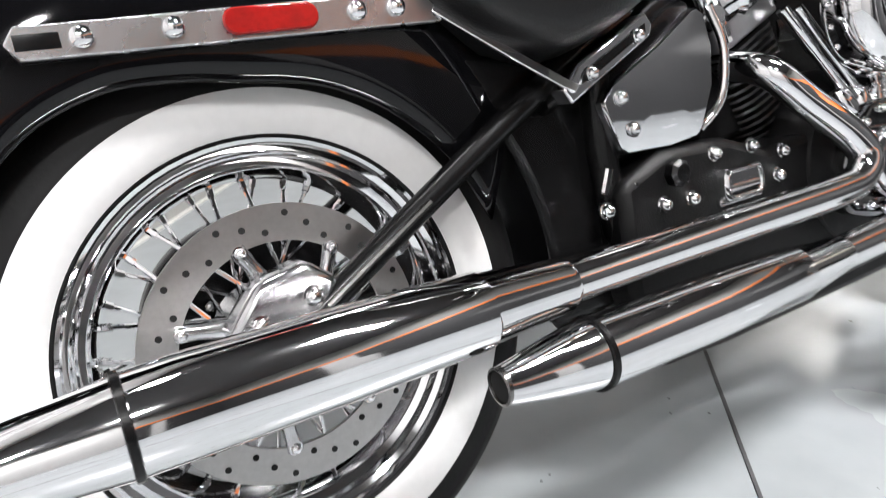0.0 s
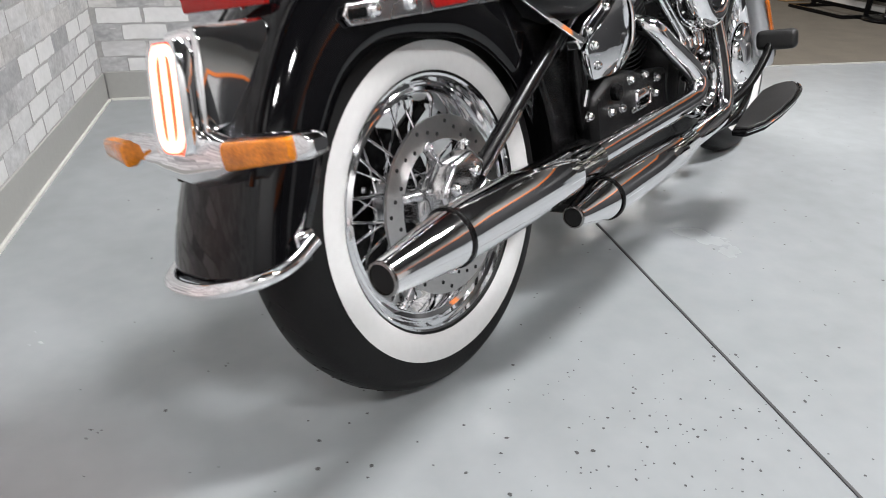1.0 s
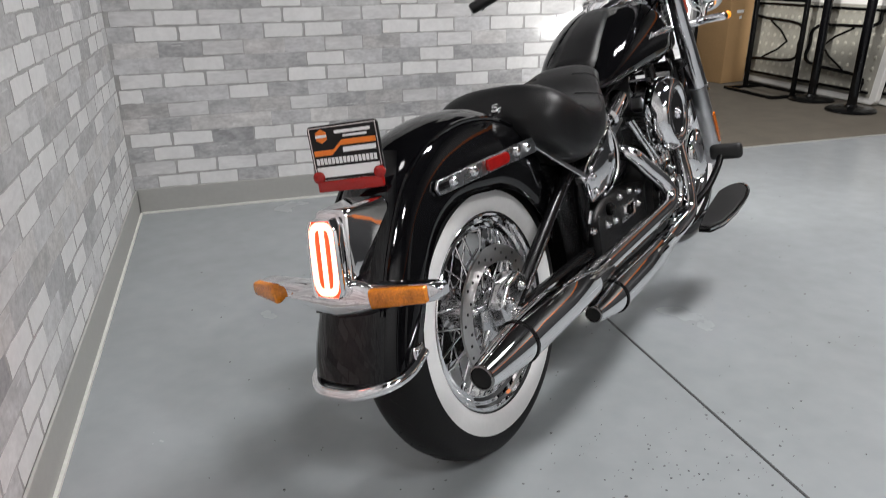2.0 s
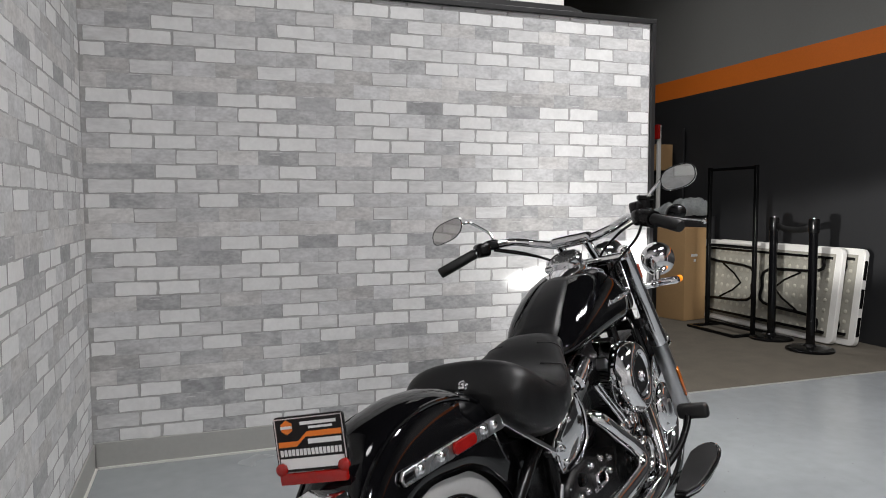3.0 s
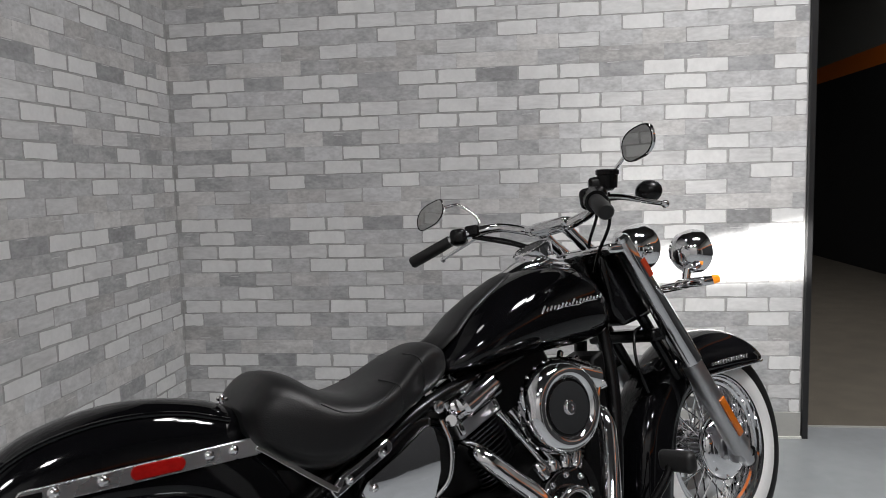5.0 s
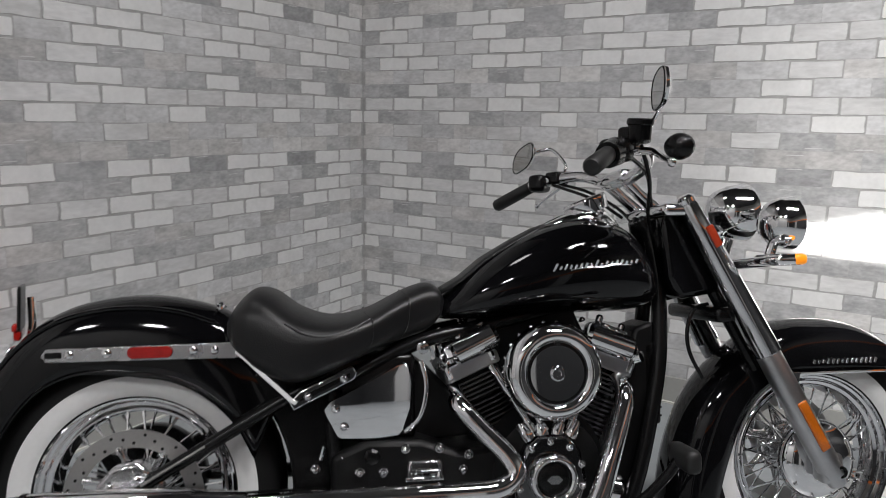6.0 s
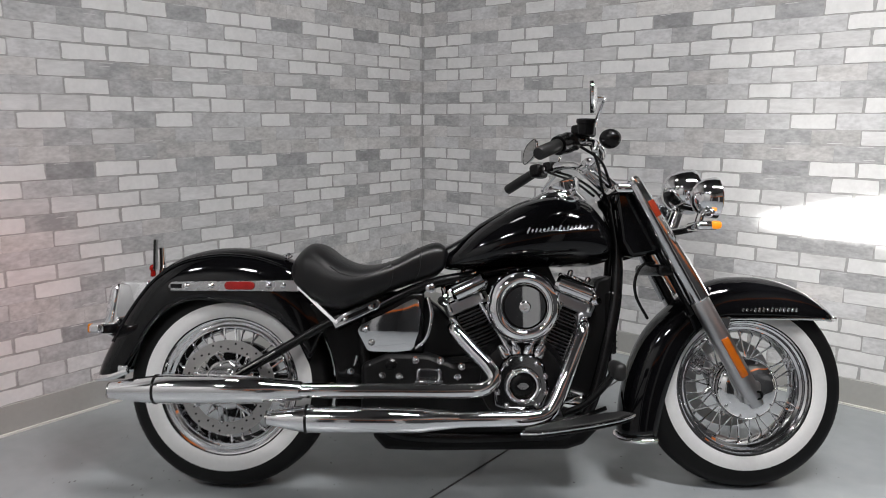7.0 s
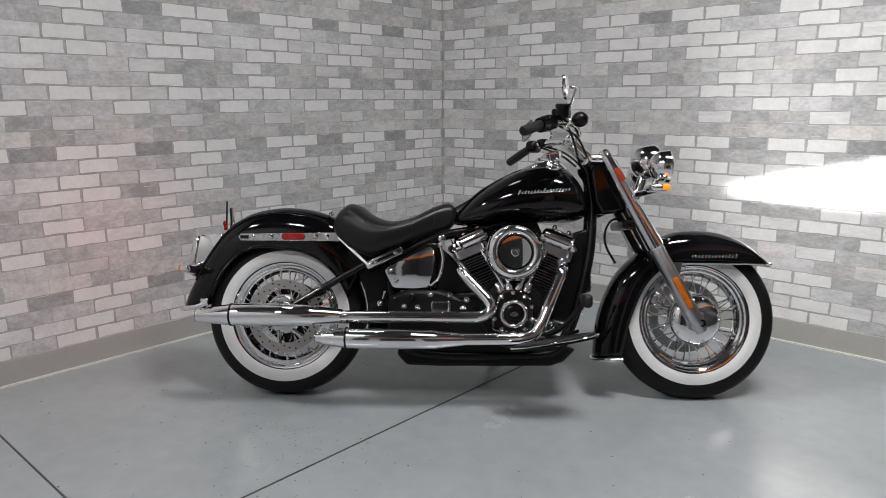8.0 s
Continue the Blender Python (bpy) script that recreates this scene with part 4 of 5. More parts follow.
part("upper_yoke", loft_box((1.235, 0, 0.935), (0.09, 0.3, 0.03), 0.012), CHROME, bike, "chrome top yoke")
part("lower_yoke", loft_box((1.36, 0, 0.685), (0.07, 0.26, 0.036), 0.012), BLACK_METAL, bike, "black lower yoke")
part("front_hub_cover", turned([(0.1, -0.012), (0.099, 0.0), (0.09, 0.014), (0.07, 0.024), (0.04, 0.03), (0.015, 0.032), (0.001, 0.032)], axis_y(FX, -0.066, FZ), 56), CHROME, front_wheel, "large domed chrome hub cover")
for k in range(10):
    a = 2 * math.pi * k / 10
    bolt((FX + 0.087 * math.cos(a), -0.079, FZ + 0.087 * math.sin(a)), 0.004, front_wheel, name="hub_bolt")
part("front_caliper", prism([(1.47, 0.36), (1.49, 0.44), (1.53, 0.45), (1.55, 0.4), (1.53, 0.33)], 0.07, 0.115), CHROME_SOFT, bike, "front brake caliper", bevel=0.01)
part("fender_bracket", prism([(1.5, 0.45), (1.475, 0.54), (1.56, 0.54), (1.545, 0.47)], -0.094, -0.1), CHROME, bike, "chrome mudguard bracket", bevel=0.003)

# chrome trim of the mudguards
for s in (-1, 1):
    part("fender_trim", bar([(1.53, s * 0.094, 0.535), (1.7, s * 0.0935, 0.535), (1.8, s * 0.086, 0.533), (1.87, s * 0.07, 0.531), (1.926, s * 0.025, 0.526)], 0.0042, 8, 4), CHROME, front_fender, "chrome edge trim")
part("fender_tip", ball((1.922, 0, 0.53), (0.018, 0.028, 0.012)), CHROME, front_fender, "chrome tip")
part("fender_guard", bar([(1.33, -0.092, 0.16), (1.27, -0.09, 0.155), (1.232, -0.05, 0.152), (1.225, 0, 0.152), (1.232, 0.05, 0.152), (1.27, 0.09, 0.155), (1.33, 0.092, 0.16)], 0.007, 10, 4), CHROME, front_fender, "chrome guard at the lower edge")
part("fender_guard", bar([(-0.3, -0.1, 0.375), (-0.345, -0.1, 0.357), (-0.39, -0.085, 0.35), (-0.425, -0.045, 0.347), (-0.432, 0, 0.346), (-0.425, 0.045, 0.347), (-0.39, 0.085, 0.35), (-0.345, 0.1, 0.357), (-0.3, 0.1, 0.375)], 0.0105, 12, 4), CHROME, rear_fender, "chrome guard bar round the lower edge")
for s in (-1, 1):
    part("guard_clamp", loft_box((-0.315, s * 0.098, 0.38), (0.03, 0.012, 0.022), 0.004), CHROME, rear_fender, "chrome guard clamp")
for s in (-1, 1):
    bead = []
    for ox, oz, ex, ez, w in REAR_ROWS[2:10]:
        bead.append((ox + (ex - ox) * 0.15, s * w * 0.76, oz + (ez - oz) * 0.15))
    part("fender_crease", bar(bead, 0.005, 8, 4), PAINT, rear_fender, "rounded crease line")

# lamps at the front
hl = part("headlamp", turned([(0.004, -0.062), (0.03, -0.057), (0.052, -0.04), (0.064, -0.012), (0.069, 0.015), (0.071, 0.026), (0.068, 0.032), (0.06, 0.03)], Matrix.Translation((1.448, 0, 0.938)) @ Matrix.Rotation(radians(90), 4, "Y") @ Matrix.Diagonal((1.06, 1.06, 1.1, 1)), 48), CHROME, bike, "chrome bullet headlamp, lit")
LENS = glow("lit_clear_lens", (1.0, 0.98, 0.95), 8.0)
part("headlamp_lens", turned([(0.062, 0.03), (0.045, 0.036), (0.02, 0.04), (0.001, 0.04)], Matrix.Translation((1.448, 0, 0.938)) @ Matrix.Rotation(radians(90), 4, "Y") @ Matrix.Diagonal((1.06, 1.06, 1.1, 1)), 40), LENS, hl, "lit clear lens")
part("headlamp_mount", bar([(1.34, 0, 0.85), (1.4, 0, 0.81), (1.43, 0, 0.87)], 0.02, 12, 3), CHROME, hl, "chrome lamp mount")
for s in (-1, 1):
    pm = Matrix.Translation((1.457, s * 0.188, 0.899)) @ Matrix.Rotation(radians(90), 4, "Y") @ Matrix.Diagonal((1.14, 1.14, 0.86, 1))
    pl = part("passing_lamp", turned([(0.003, -0.058), (0.02, -0.055), (0.038, -0.04), (0.05, -0.016), (0.054, 0.012), (0.055, 0.024), (0.052, 0.029), (0.047, 0.026)], pm, 40), CHROME, bike, "chrome passing lamp")
    part("passing_lens", turned([(0.047, 0.026), (0.03, 0.031), (0.001, 0.033)], pm, 32), LENS, pl, "lit clear lens")
    part("lamp_stem", bar([(1.437, s * 0.188, 0.855), (1.428, s * 0.183, 0.822)], 0.012, 12), CHROME, pl, "chrome stem")
    sg = part("front_signal", loft_box((1.43, s * 0.215, 0.814), (0.07, 0.1, 0.026), 0.012), CHROME, bike, "flat chrome turn signal")
    part("signal_lens", loft_box((1.452, s * 0.252, 0.815), (0.032, 0.034, 0.024), 0.01), AMBER_GLOW, sg, "lit amber lens")
part("lamp_bar", bar([(1.43, -0.2, 0.812), (1.4, -0.1, 0.805), (1.37, 0, 0.8), (1.4, 0.1, 0.805), (1.43, 0.2, 0.812)], 0.012, 14, 4), CHROME, bike, "chrome lamp bar")

# handlebar
for s in (-1, 1):
    part("handlebar", bar([(1.135, 0, 1.015), (1.14, s * 0.07, 1.018), (1.15, s * 0.14, 1.035), (1.12, s * 0.215, 1.058), (1.06, s * 0.265, 1.056), (1.0, s * 0.31, 1.04), (0.935, s * 0.395, 1.004)], 0.0155, 16, 5), CHROME, bike, "chrome swept handlebar half")
    gr = part("grip", bar([(1.0, s * 0.31, 1.04), (0.965, s * 0.356, 1.02), (0.921, s * 0.414, 0.995), (0.918, s * 0.418, 0.993)], [0.0175, 0.0185, 0.0185, 0.015], 20), SOFT_RUBBER, bike, "black rubber grip")
    hs = part("switch_housing", loft_box((0, 0, 0), (0.065, 0.05, 0.05), 0.014), BLACK_METAL, bike, "black switch housing")
    hs.matrix_basis = Matrix.Translation((1.02, s * 0.29, 1.047)) @ Matrix.Rotation(radians(s * 50), 4, "Z")
    ms = part("master_cylinder", loft_box((0, 0, 0), (0.062, 0.045, 0.036), 0.008), BLACK_METAL, bike, "black lever perch with fluid reservoir")
    ms.matrix_basis = Matrix.Translation((1.068, s * 0.275, 1.082 if s < 0 else 1.06)) @ Matrix.Rotation(radians(s * 40), 4, "Z")
    if s < 0:
        part("reservoir_lid", turned([(0.024, -0.03), (0.025, 0.0), (0.028, 0.002), (0.028, 0.011), (0.025, 0.014), (0.001, 0.015)], pose(1.072, -0.294, 1.1, 12.4, 0, 0), 28), BLACK_METAL, ms, "round black fluid reservoir").matrix_basis = ms.matrix_basis.inverted()
        part("throttle_drum", bar([(1.02, -0.29, 1.046), (0.985, -0.33, 1.03)], [0.03, 0.027], 20), BLACK_METAL, bike, "black throttle drum")
        part("switch_pod", ball((1.122, -0.366, 1.043), (0.03, 0.033, 0.027)), BLACK_METAL, bike, "black rounded pod")
    part("lever", bar([(1.085, s * 0.27, 1.05), (1.09, s * 0.32, 1.04), (1.07, s * 0.4, 1.015), (1.06, s * 0.455, 0.998)], [0.009, 0.008, 0.006, 0.0055], 10, 4), CHROME, bike, "chrome lever")
    part("lever_ball", ball((1.06, s * 0.457, 0.997), (0.009, 0.009, 0.009), None, 12), CHROME, bike)
    back = 0.0 if s < 0 else -0.05
    part("mirror_stem", bar([(1.09, s * 0.278, 1.075), (1.099, s * 0.29, 1.105), (1.11 + back * 0.6, s * 0.345, 1.154), (1.106 + back, s * 0.36, 1.158), (1.072 + back, s * 0.392, 1.15)], 0.0055, 10, 4), CHROME, bike, "thin chrome mirror stem")
    mx = 1.066 if s < 0 else 1.008
    mm = Matrix.Translation((mx, s * 0.409, 1.147 if s < 0 else 1.139)) @ Matrix.Rotation(radians(18 if s > 0 else -12.7), 4, "Z")
    outl = []
    for k in range(28):
        a = 2 * math.pi * k / 28
        ca, sa = math.cos(a), math.sin(a)
        outl.append((math.copysign(abs(ca) ** 0.75, ca) * 0.06 * s, math.copysign(abs(sa) ** 0.8, sa) * 0.037 + (-0.022 if s > 0 else 0.006) * ca))
    shell = part("mirror", rings(bmesh.new(), [[mm @ V(dx, y * k, z * k) for y, z in outl] for dx, k in ((-0.006, 0.97), (-0.004, 1.0), (0.002, 0.98), (0.008, 0.8), (0.012, 0.45))]), CHROME, bike, "chrome teardrop rear-view mirror")
    part("mirror_glass", rings(bmesh.new(), [[mm @ V(dx, y * 0.92, z * 0.9) for y, z in outl] for dx in (-0.0068, -0.0055)]), MIRROR, shell, "mirror glass")
    part("mirror_rim", bar([mm @ V(-0.0066, y * 0.955, z * 0.945) for y, z in outl + outl[:1]], 0.0015, 6), BLACK_METAL, shell, "thin black rim round the glass")
for y in (-0.05, 0.05):
    part("riser", bar([(1.215, y, 0.945), (1.17, y, 0.985), (1.138, y, 1.016)], [0.018, 0.015, 0.017], 16, 3), CHROME, bike, "chrome handlebar riser")
part("bar_clamp", loft_box((1.138, 0, 1.025), (0.05, 0.15, 0.034), 0.015), CHROME, bike, "chrome handlebar clamp")
for k, pts in enumerate(([(1.08, -0.28, 1.06), (1.12, -0.23, 0.99), (1.15, -0.15, 0.93), (1.19, -0.08, 0.88)], [(1.05, -0.27, 1.045), (1.14, -0.17, 1.015), (1.19, -0.08, 0.96), (1.22, -0.04, 0.9)],
                         [(1.07, 0.27, 1.045), (1.13, 0.18, 1.01), (1.18, 0.08, 0.95), (1.22, 0.04, 0.88)], [(1.33, -0.08, 0.71), (1.285, -0.1, 0.70), (1.258, -0.115, 0.655), (1.262, -0.115, 0.6), (1.3, -0.1, 0.535)],
                         [(1.05, 0.26, 1.04), (1.12, 0.12, 0.985), (1.17, 0.05, 0.93)])):
    part("cable", bar(pts, 0.0045, 8, 6), BLACK_METAL, bike, "black control cable")

# ---- tail ----
tl = part("tail_lamp", rings(bmesh.new(), [[V(x + 0.35 * (z - 0.585) * 0.5, y * w, z * 1.0) for y, z in ((-0.026, 0.637), (0.016, 0.637), (0.024, 0.62), (0.026, 0.525), (0.02, 0.512), (-0.03, 0.512), (-0.037, 0.525), (-0.035, 0.62))] for x, w in ((-0.372, 0.98), (-0.38, 1.0), (-0.388, 1.0))]), RED_GLOW, bike, "tall red tail lamp, lit", bevel=0.004)
SEC = ((-0.026, 0.637), (0.016, 0.637), (0.024, 0.62), (0.026, 0.525), (0.02, 0.512), (-0.03, 0.512), (-0.037, 0.525), (-0.035, 0.62))
part("tail_bezel", rings(bmesh.new(), [[V(x + 0.175 * (z - 0.585), -0.006 + (y + 0.006) * 1.07, 0.575 + (z - 0.575) * 1.04) for y, z in SEC] for x in (-0.362, -0.375, -0.3915)], caps=False), CHROME, tl, "chrome bezel round the lens", solid=0.0015)
loop = []
for k in range(40):
    a = 2 * math.pi * k / 40
    y, z = 0.0235 * math.copysign(abs(math.cos(a)) ** 0.5, math.cos(a)), 0.055 * math.copysign(abs(math.sin(a)) ** 0.45, math.sin(a))
    loop.append(V(-0.391 + 0.175 * z, y - 0.006, 0.575 + z))
def flat_light(bm):
    for v in bm.verts:
        x0 = -0.391 + 0.175 * (v.co.z - 0.575)
        v.co.x = x0 + (v.co.x - x0) * 0.3
    return bm


part("light_tube", flat_light(tube(bmesh.new(), loop + [loop[0]], 0.0068, 10)), TAIL_GLOW, tl, "glowing light tube")
part("light_rib", flat_light(bar([(-0.4, -0.006, 0.524), (-0.382, -0.006, 0.626)], 0.0062, 10)), TAIL_GLOW, tl, "glowing light tube")
part("tail_housing", rings(bmesh.new(), [[V(x + 0.175 * (z - 0.58), -0.006 + y * w, z) for y, z in ((-0.03, 0.65), (0.03, 0.65), (0.036, 0.636), (0.034, 0.53), (0.024, 0.516), (-0.024, 0.516), (-0.034, 0.53), (-0.036, 0.636))] for x, w in ((-0.27, 1.5), (-0.31, 1.22), (-0.345, 1.06), (-0.3675, 1.0))]), CHROME, bike, "chrome tail lamp housing", bevel=0.006)
part("signal_bar", rings(bmesh.new(), [[V(-0.375 + 0.02 * math.cos(a) + abs(y) * 0.12, y, 0.5 + h * math.sin(a)) for a in (2 * math.pi * k / 14 for k in range(14))] for y, h in ((-0.11, 0.012), (-0.09, 0.018), (-0.05, 0.03), (0, 0.036), (0.05, 0.03), (0.09, 0.018), (0.11, 0.012))]), CHROME, bike, "chrome bar under the tail lamp")
for s in (-1, 1):
    sq = [(math.copysign(abs(math.cos(a)) ** 0.55, math.cos(a)), math.copysign(abs(math.sin(a)) ** 0.55, math.sin(a))) for a in (2 * math.pi * (k + 0.5) / 24 for k in range(24))]
    sg = part("rear_signal", rings(bmesh.new(), [[V(x + 0.02 * w * c, s * y, z + h * d) for c, d in sq] for y, x, z, h, w in ((0.06, -0.362, 0.502, 0.014, 0.8), (0.078, -0.36, 0.504, 0.02, 1.0), (0.19, -0.352, 0.511, 0.0155, 1.0), (0.204, -0.351, 0.512, 0.013, 0.85), (0.211, -0.35, 0.512, 0.007, 0.5))]), CHROME, bike, "chrome turn signal")
    y0, y1 = (0.082, 0.188) if s < 0 else (0.142, 0.205)
    part("signal_lens", rings(bmesh.new(), [[V(x + 0.012 * w * c, s * y, z + h * d) for c, d in sq] for y, x, z, h, w in ((y0, -0.378, 0.505, 0.015, 0.9), (y0 + 0.003, -0.379, 0.505, 0.0175, 1.0), (y1, -0.37, 0.512, 0.0135, 1.0), (y1 + 0.003, -0.369, 0.512, 0.011, 0.9))]), SIGNAL_AMBER, sg, "ribbed amber lens")


PM = Matrix.Translation((-0.263, 0.009, 0.731)) @ Matrix.Rotation(radians(19), 4, "Z") @ Matrix.Rotation(radians(0.5), 4, "Y") @ Matrix.Rotation(radians(2.2), 4, "X") @ Matrix.Diagonal((1, 0.745, 0.78, 1))


def plate_bit(name, y0, y1, z0, z1, x, mat, label="", t=0.0015):
    bm = box((x, (y0 + y1) / 2, (z0 + z1) / 2), (t, abs(y1 - y0), abs(z1 - z0)))
    bmesh.ops.transform(bm, matrix=PM, verts=bm.verts[:])
    return part(name, bm, mat, plate, label, smooth=False)


bm = box((0, 0, 0.004), (0.006, 0.178, 0.124))
bmesh.ops.bevel(bm, geom=[e for e in bm.edges if abs(e.verts[0].co.x - e.verts[1].co.x) > 0.004], offset=0.01, segments=4, profile=0.5, affect="EDGES")
bmesh.ops.transform(bm, matrix=PM, verts=bm.verts[:])
PLATE_BLACK = material("black_plate_print", (0.007, 0.007, 0.0075), 0.32, 0.0, 0.1, 20, 200, spec=0.3)
plate = part("dealer_plate", bm, PLATE_BLACK, bike, "black framed plate with an orange stripe and white band")
plate_bit("plate_face", -0.083, 0.083, -0.052, 0.06, -0.0028, PLATE_BLACK, "black printed face")
plate_bit("plate_rim", -0.086, 0.086, 0.06, 0.0625, -0.0035, CHROME_SOFT)
plate_bit("plate_rim", 0.083, 0.086, -0.05, 0.06, -0.0035, CHROME_SOFT)
plate_bit("plate_rim", -0.086, -0.083, -0.05, 0.06, -0.0035, CHROME_SOFT)
ORANGE_PRINT = material("orange_print", (0.8, 0.2, 0.02), 0.4, 0.0, 0.05)
bm = rings(bmesh.new(), [[PM @ V(x, y, z) for y, z in ((0.08, -0.002), (0.035, -0.002), (0.01, 0.018), (-0.08, 0.018), (-0.08, 0.03), (0.005, 0.03), (0.03, 0.01), (0.08, 0.01))] for x in (-0.0032, -0.0045)])
part("plate_stripe", bm, ORANGE_PRINT, plate, "orange stepped stripe", smooth=False)
plate_bit("plate_band", -0.08, 0.08, -0.0515, -0.028, -0.004, PAPER, "white lower band")
plate_bit("text_bar", -0.07, 0.02, 0.045, 0.052, -0.004, PAPER, "small white bar")
plate_bit("text_bar", -0.06, 0.0, 0.036, 0.041, -0.004, PAPER, "small white bar")
plate_bit("text_bar", -0.078, 0.005, 0.002, 0.013, -0.004, PAPER, "white bar")
for k in range(16):
    plate_bit("text_bar", 0.078 - 0.0098 * k, 0.071 - 0.0098 * k, -0.022, -0.008, -0.004, PAPER, "white bar")
bm = turned([(0.016, 0), (0.016, 0.0015), (0.001, 0.0016)], PM @ Matrix.Translation((-0.0032, 0.055, 0.042)) @ Matrix.Rotation(radians(-90), 4, "Y"), 6)
part("plate_badge", bm, ORANGE_PRINT, plate, "plain orange and white badge")
plate_bit("plate_badge_bar", 0.041, 0.069, 0.039, 0.045, -0.0055, PAPER)
for y in (-0.078, 0.078):
    bm = turned([(0.014, 0), (0.014, 0.006), (0.009, 0.01), (0.001, 0.011)], PM @ Matrix.Translation((-0.004, y, -0.05)) @ Matrix.Rotation(radians(-90), 4, "Y"), 20)
    part("plate_reflector", bm, RED_LENS, plate, "round red reflector")
bm = box((-0.004, 0, -0.072), (0.014, 0.168, 0.026))
bmesh.ops.bevel(bm, geom=bm.edges[:], offset=0.004, segments=2, profile=0.5, affect="EDGES")
bmesh.ops.transform(bm, matrix=PM, verts=bm.verts[:])
part("reflector_bar", bm, RED_LENS, plate, "red reflector bar")
part("plate_bracket", bar([(-0.243, 0.01, 0.755), (-0.238, 0.005, 0.69), (-0.244, 0, 0.64), (-0.235, 0, 0.62)], 0.009, 10, 3), CHROME, bike, "chrome plate bracket")


# ---- trim of the room ----
def strip(name, c, s, mat, label, cat, bevel=0.002):
    return tagged(part(name, box(c, s), mat, smooth=False, bevel=bevel), label, cat, kind="structure")


strip("baseboard_north", (WALL_END / 2 + 0.005, -0.006, BASE_H / 2), (WALL_END - 0.014, 0.008, BASE_H), BASE, "plain grey base strip under the brick wallpaper", "baseboard")
strip("baseboard_west", (0.006, -3.25, BASE_H / 2), (0.008, 6.46, BASE_H), BASE, "plain grey base strip under the brick wallpaper", "baseboard")
strip("caulk_north", (WALL_END / 2 + 0.01, -0.014, 0.004), (WALL_END - 0.02, 0.009, 0.008), CAULK, "thin white caulk line along the floor", "trim", 0)
strip("caulk_west", (0.014, -3.25, 0.004), (0.009, 6.46, 0.008), CAULK, "thin white caulk line along the floor", "trim", 0)
strip("trim_wall_top", (WALL_END / 2 + 0.012, 0.045, WALL_TOP + 0.012), (WALL_END + 0.028, 0.13, 0.024), TRIM, "black metal cap along the partition's top", "trim")
strip("trim_wall_end", (WALL_END + 0.013, 0.045, WALL_TOP / 2), (0.024, 0.13, WALL_TOP), TRIM, "black metal edge at the partition's end", "trim")
strip("trim_carpet", (4.1, 0.132, 0.002), (2.6, 0.012, 0.008), BASE, "thin grey strip where the carpet meets the painted floor", "trim", 0)
strip("floor_joint_long", (1.488, -3.2, 0.0012), (0.0055, 6.4, 0.0024), JOINT, "dark saw-cut joint in the floor", "floor joint", 0)
strip("floor_joint_cross", (2.9, -2.902, 0.0012), (5.2, 0.0055, 0.0024), JOINT, "dark saw-cut joint in the floor", "floor joint", 0)

# dark flecks scattered in the floor paint
rng = random.Random(7)
bm = bmesh.new()
for k in range(1100):
    x, y = rng.uniform(0.25, 3.4), rng.uniform(-4.2, -0.3)
    if rng.random() > (0.9 if y < -1.5 else 0.35):
        continue
    r = rng.choice((0.0015, 0.002, 0.0025, 0.003, 0.0045))
    n = 6
    ring = [bm.verts.new((x + r * rng.uniform(0.5, 1.2) * math.cos(2 * math.pi * i / n), y + r * rng.uniform(0.5, 1.2) * math.sin(2 * math.pi * i / n), 0.0012)) for i in range(n)]
    bm.faces.new(ring)
for k in range(170):
    x, y, r = rng.gauss(1.3, 0.16), rng.gauss(-2.25, 0.13), rng.choice((0.0012, 0.0016, 0.002, 0.003))
    bm.faces.new([bm.verts.new((x + r * rng.uniform(0.5, 1.2) * math.cos(1.047 * i), y + r * rng.uniform(0.5, 1.2) * math.sin(1.047 * i), 0.0012)) for i in range(6)])
tagged(part("floor_flecks", bm, JOINT, smooth=False), "small dark chips and grit flecks on the floor", "flecks", kind="stuff")

# ---- things beyond the partition ----
def stanchion(m):
    t = thing("stanchion", m, "black queue stanchion post with a round base", "stanchion", "stanchions")
    part("base", turned([(0.17, 0), (0.172, 0.012), (0.16, 0.022), (0.05, 0.034), (0.035, 0.05), (0.001, 0.051)], None, 40), BLACK_METAL, t, "round black base")
    part("post", turned([(0.032, 0.04), (0.032, 0.9)], None, 24), PAINT, t, "gloss black post")
    part("head", turned([(0.036, 0.89), (0.039, 0.9), (0.039, 0.985), (0.034, 0.998), (0.001, 1.0)], None, 24), BLACK_METAL, t, "belt cassette head")
    part("cap", turned([(0.02, 1.0), (0.02, 1.006), (0.001, 1.007)], None, 20), CHROME_SOFT, t, "bright cap")
    return t


st = stanchion(pose(4.87, 1.28, 0))
copy_thing(st, pose(4.8, 0.82, 0))
belt = thing("stanchion_belt", pose(4.835, 1.05, 0.94), "black retractable belt between two stanchions", "belt")
part("webbing", rings(bmesh.new(), [[V(0.07 * f, 0.46 * f, z - 0.035 * (1 - 4 * f * f)) for z in (-0.024, 0.024)] for f in (-0.42, -0.28, -0.14, 0, 0.14, 0.28, 0.42)], closed=False, caps=False), SOFT_RUBBER, belt, solid=0.002)

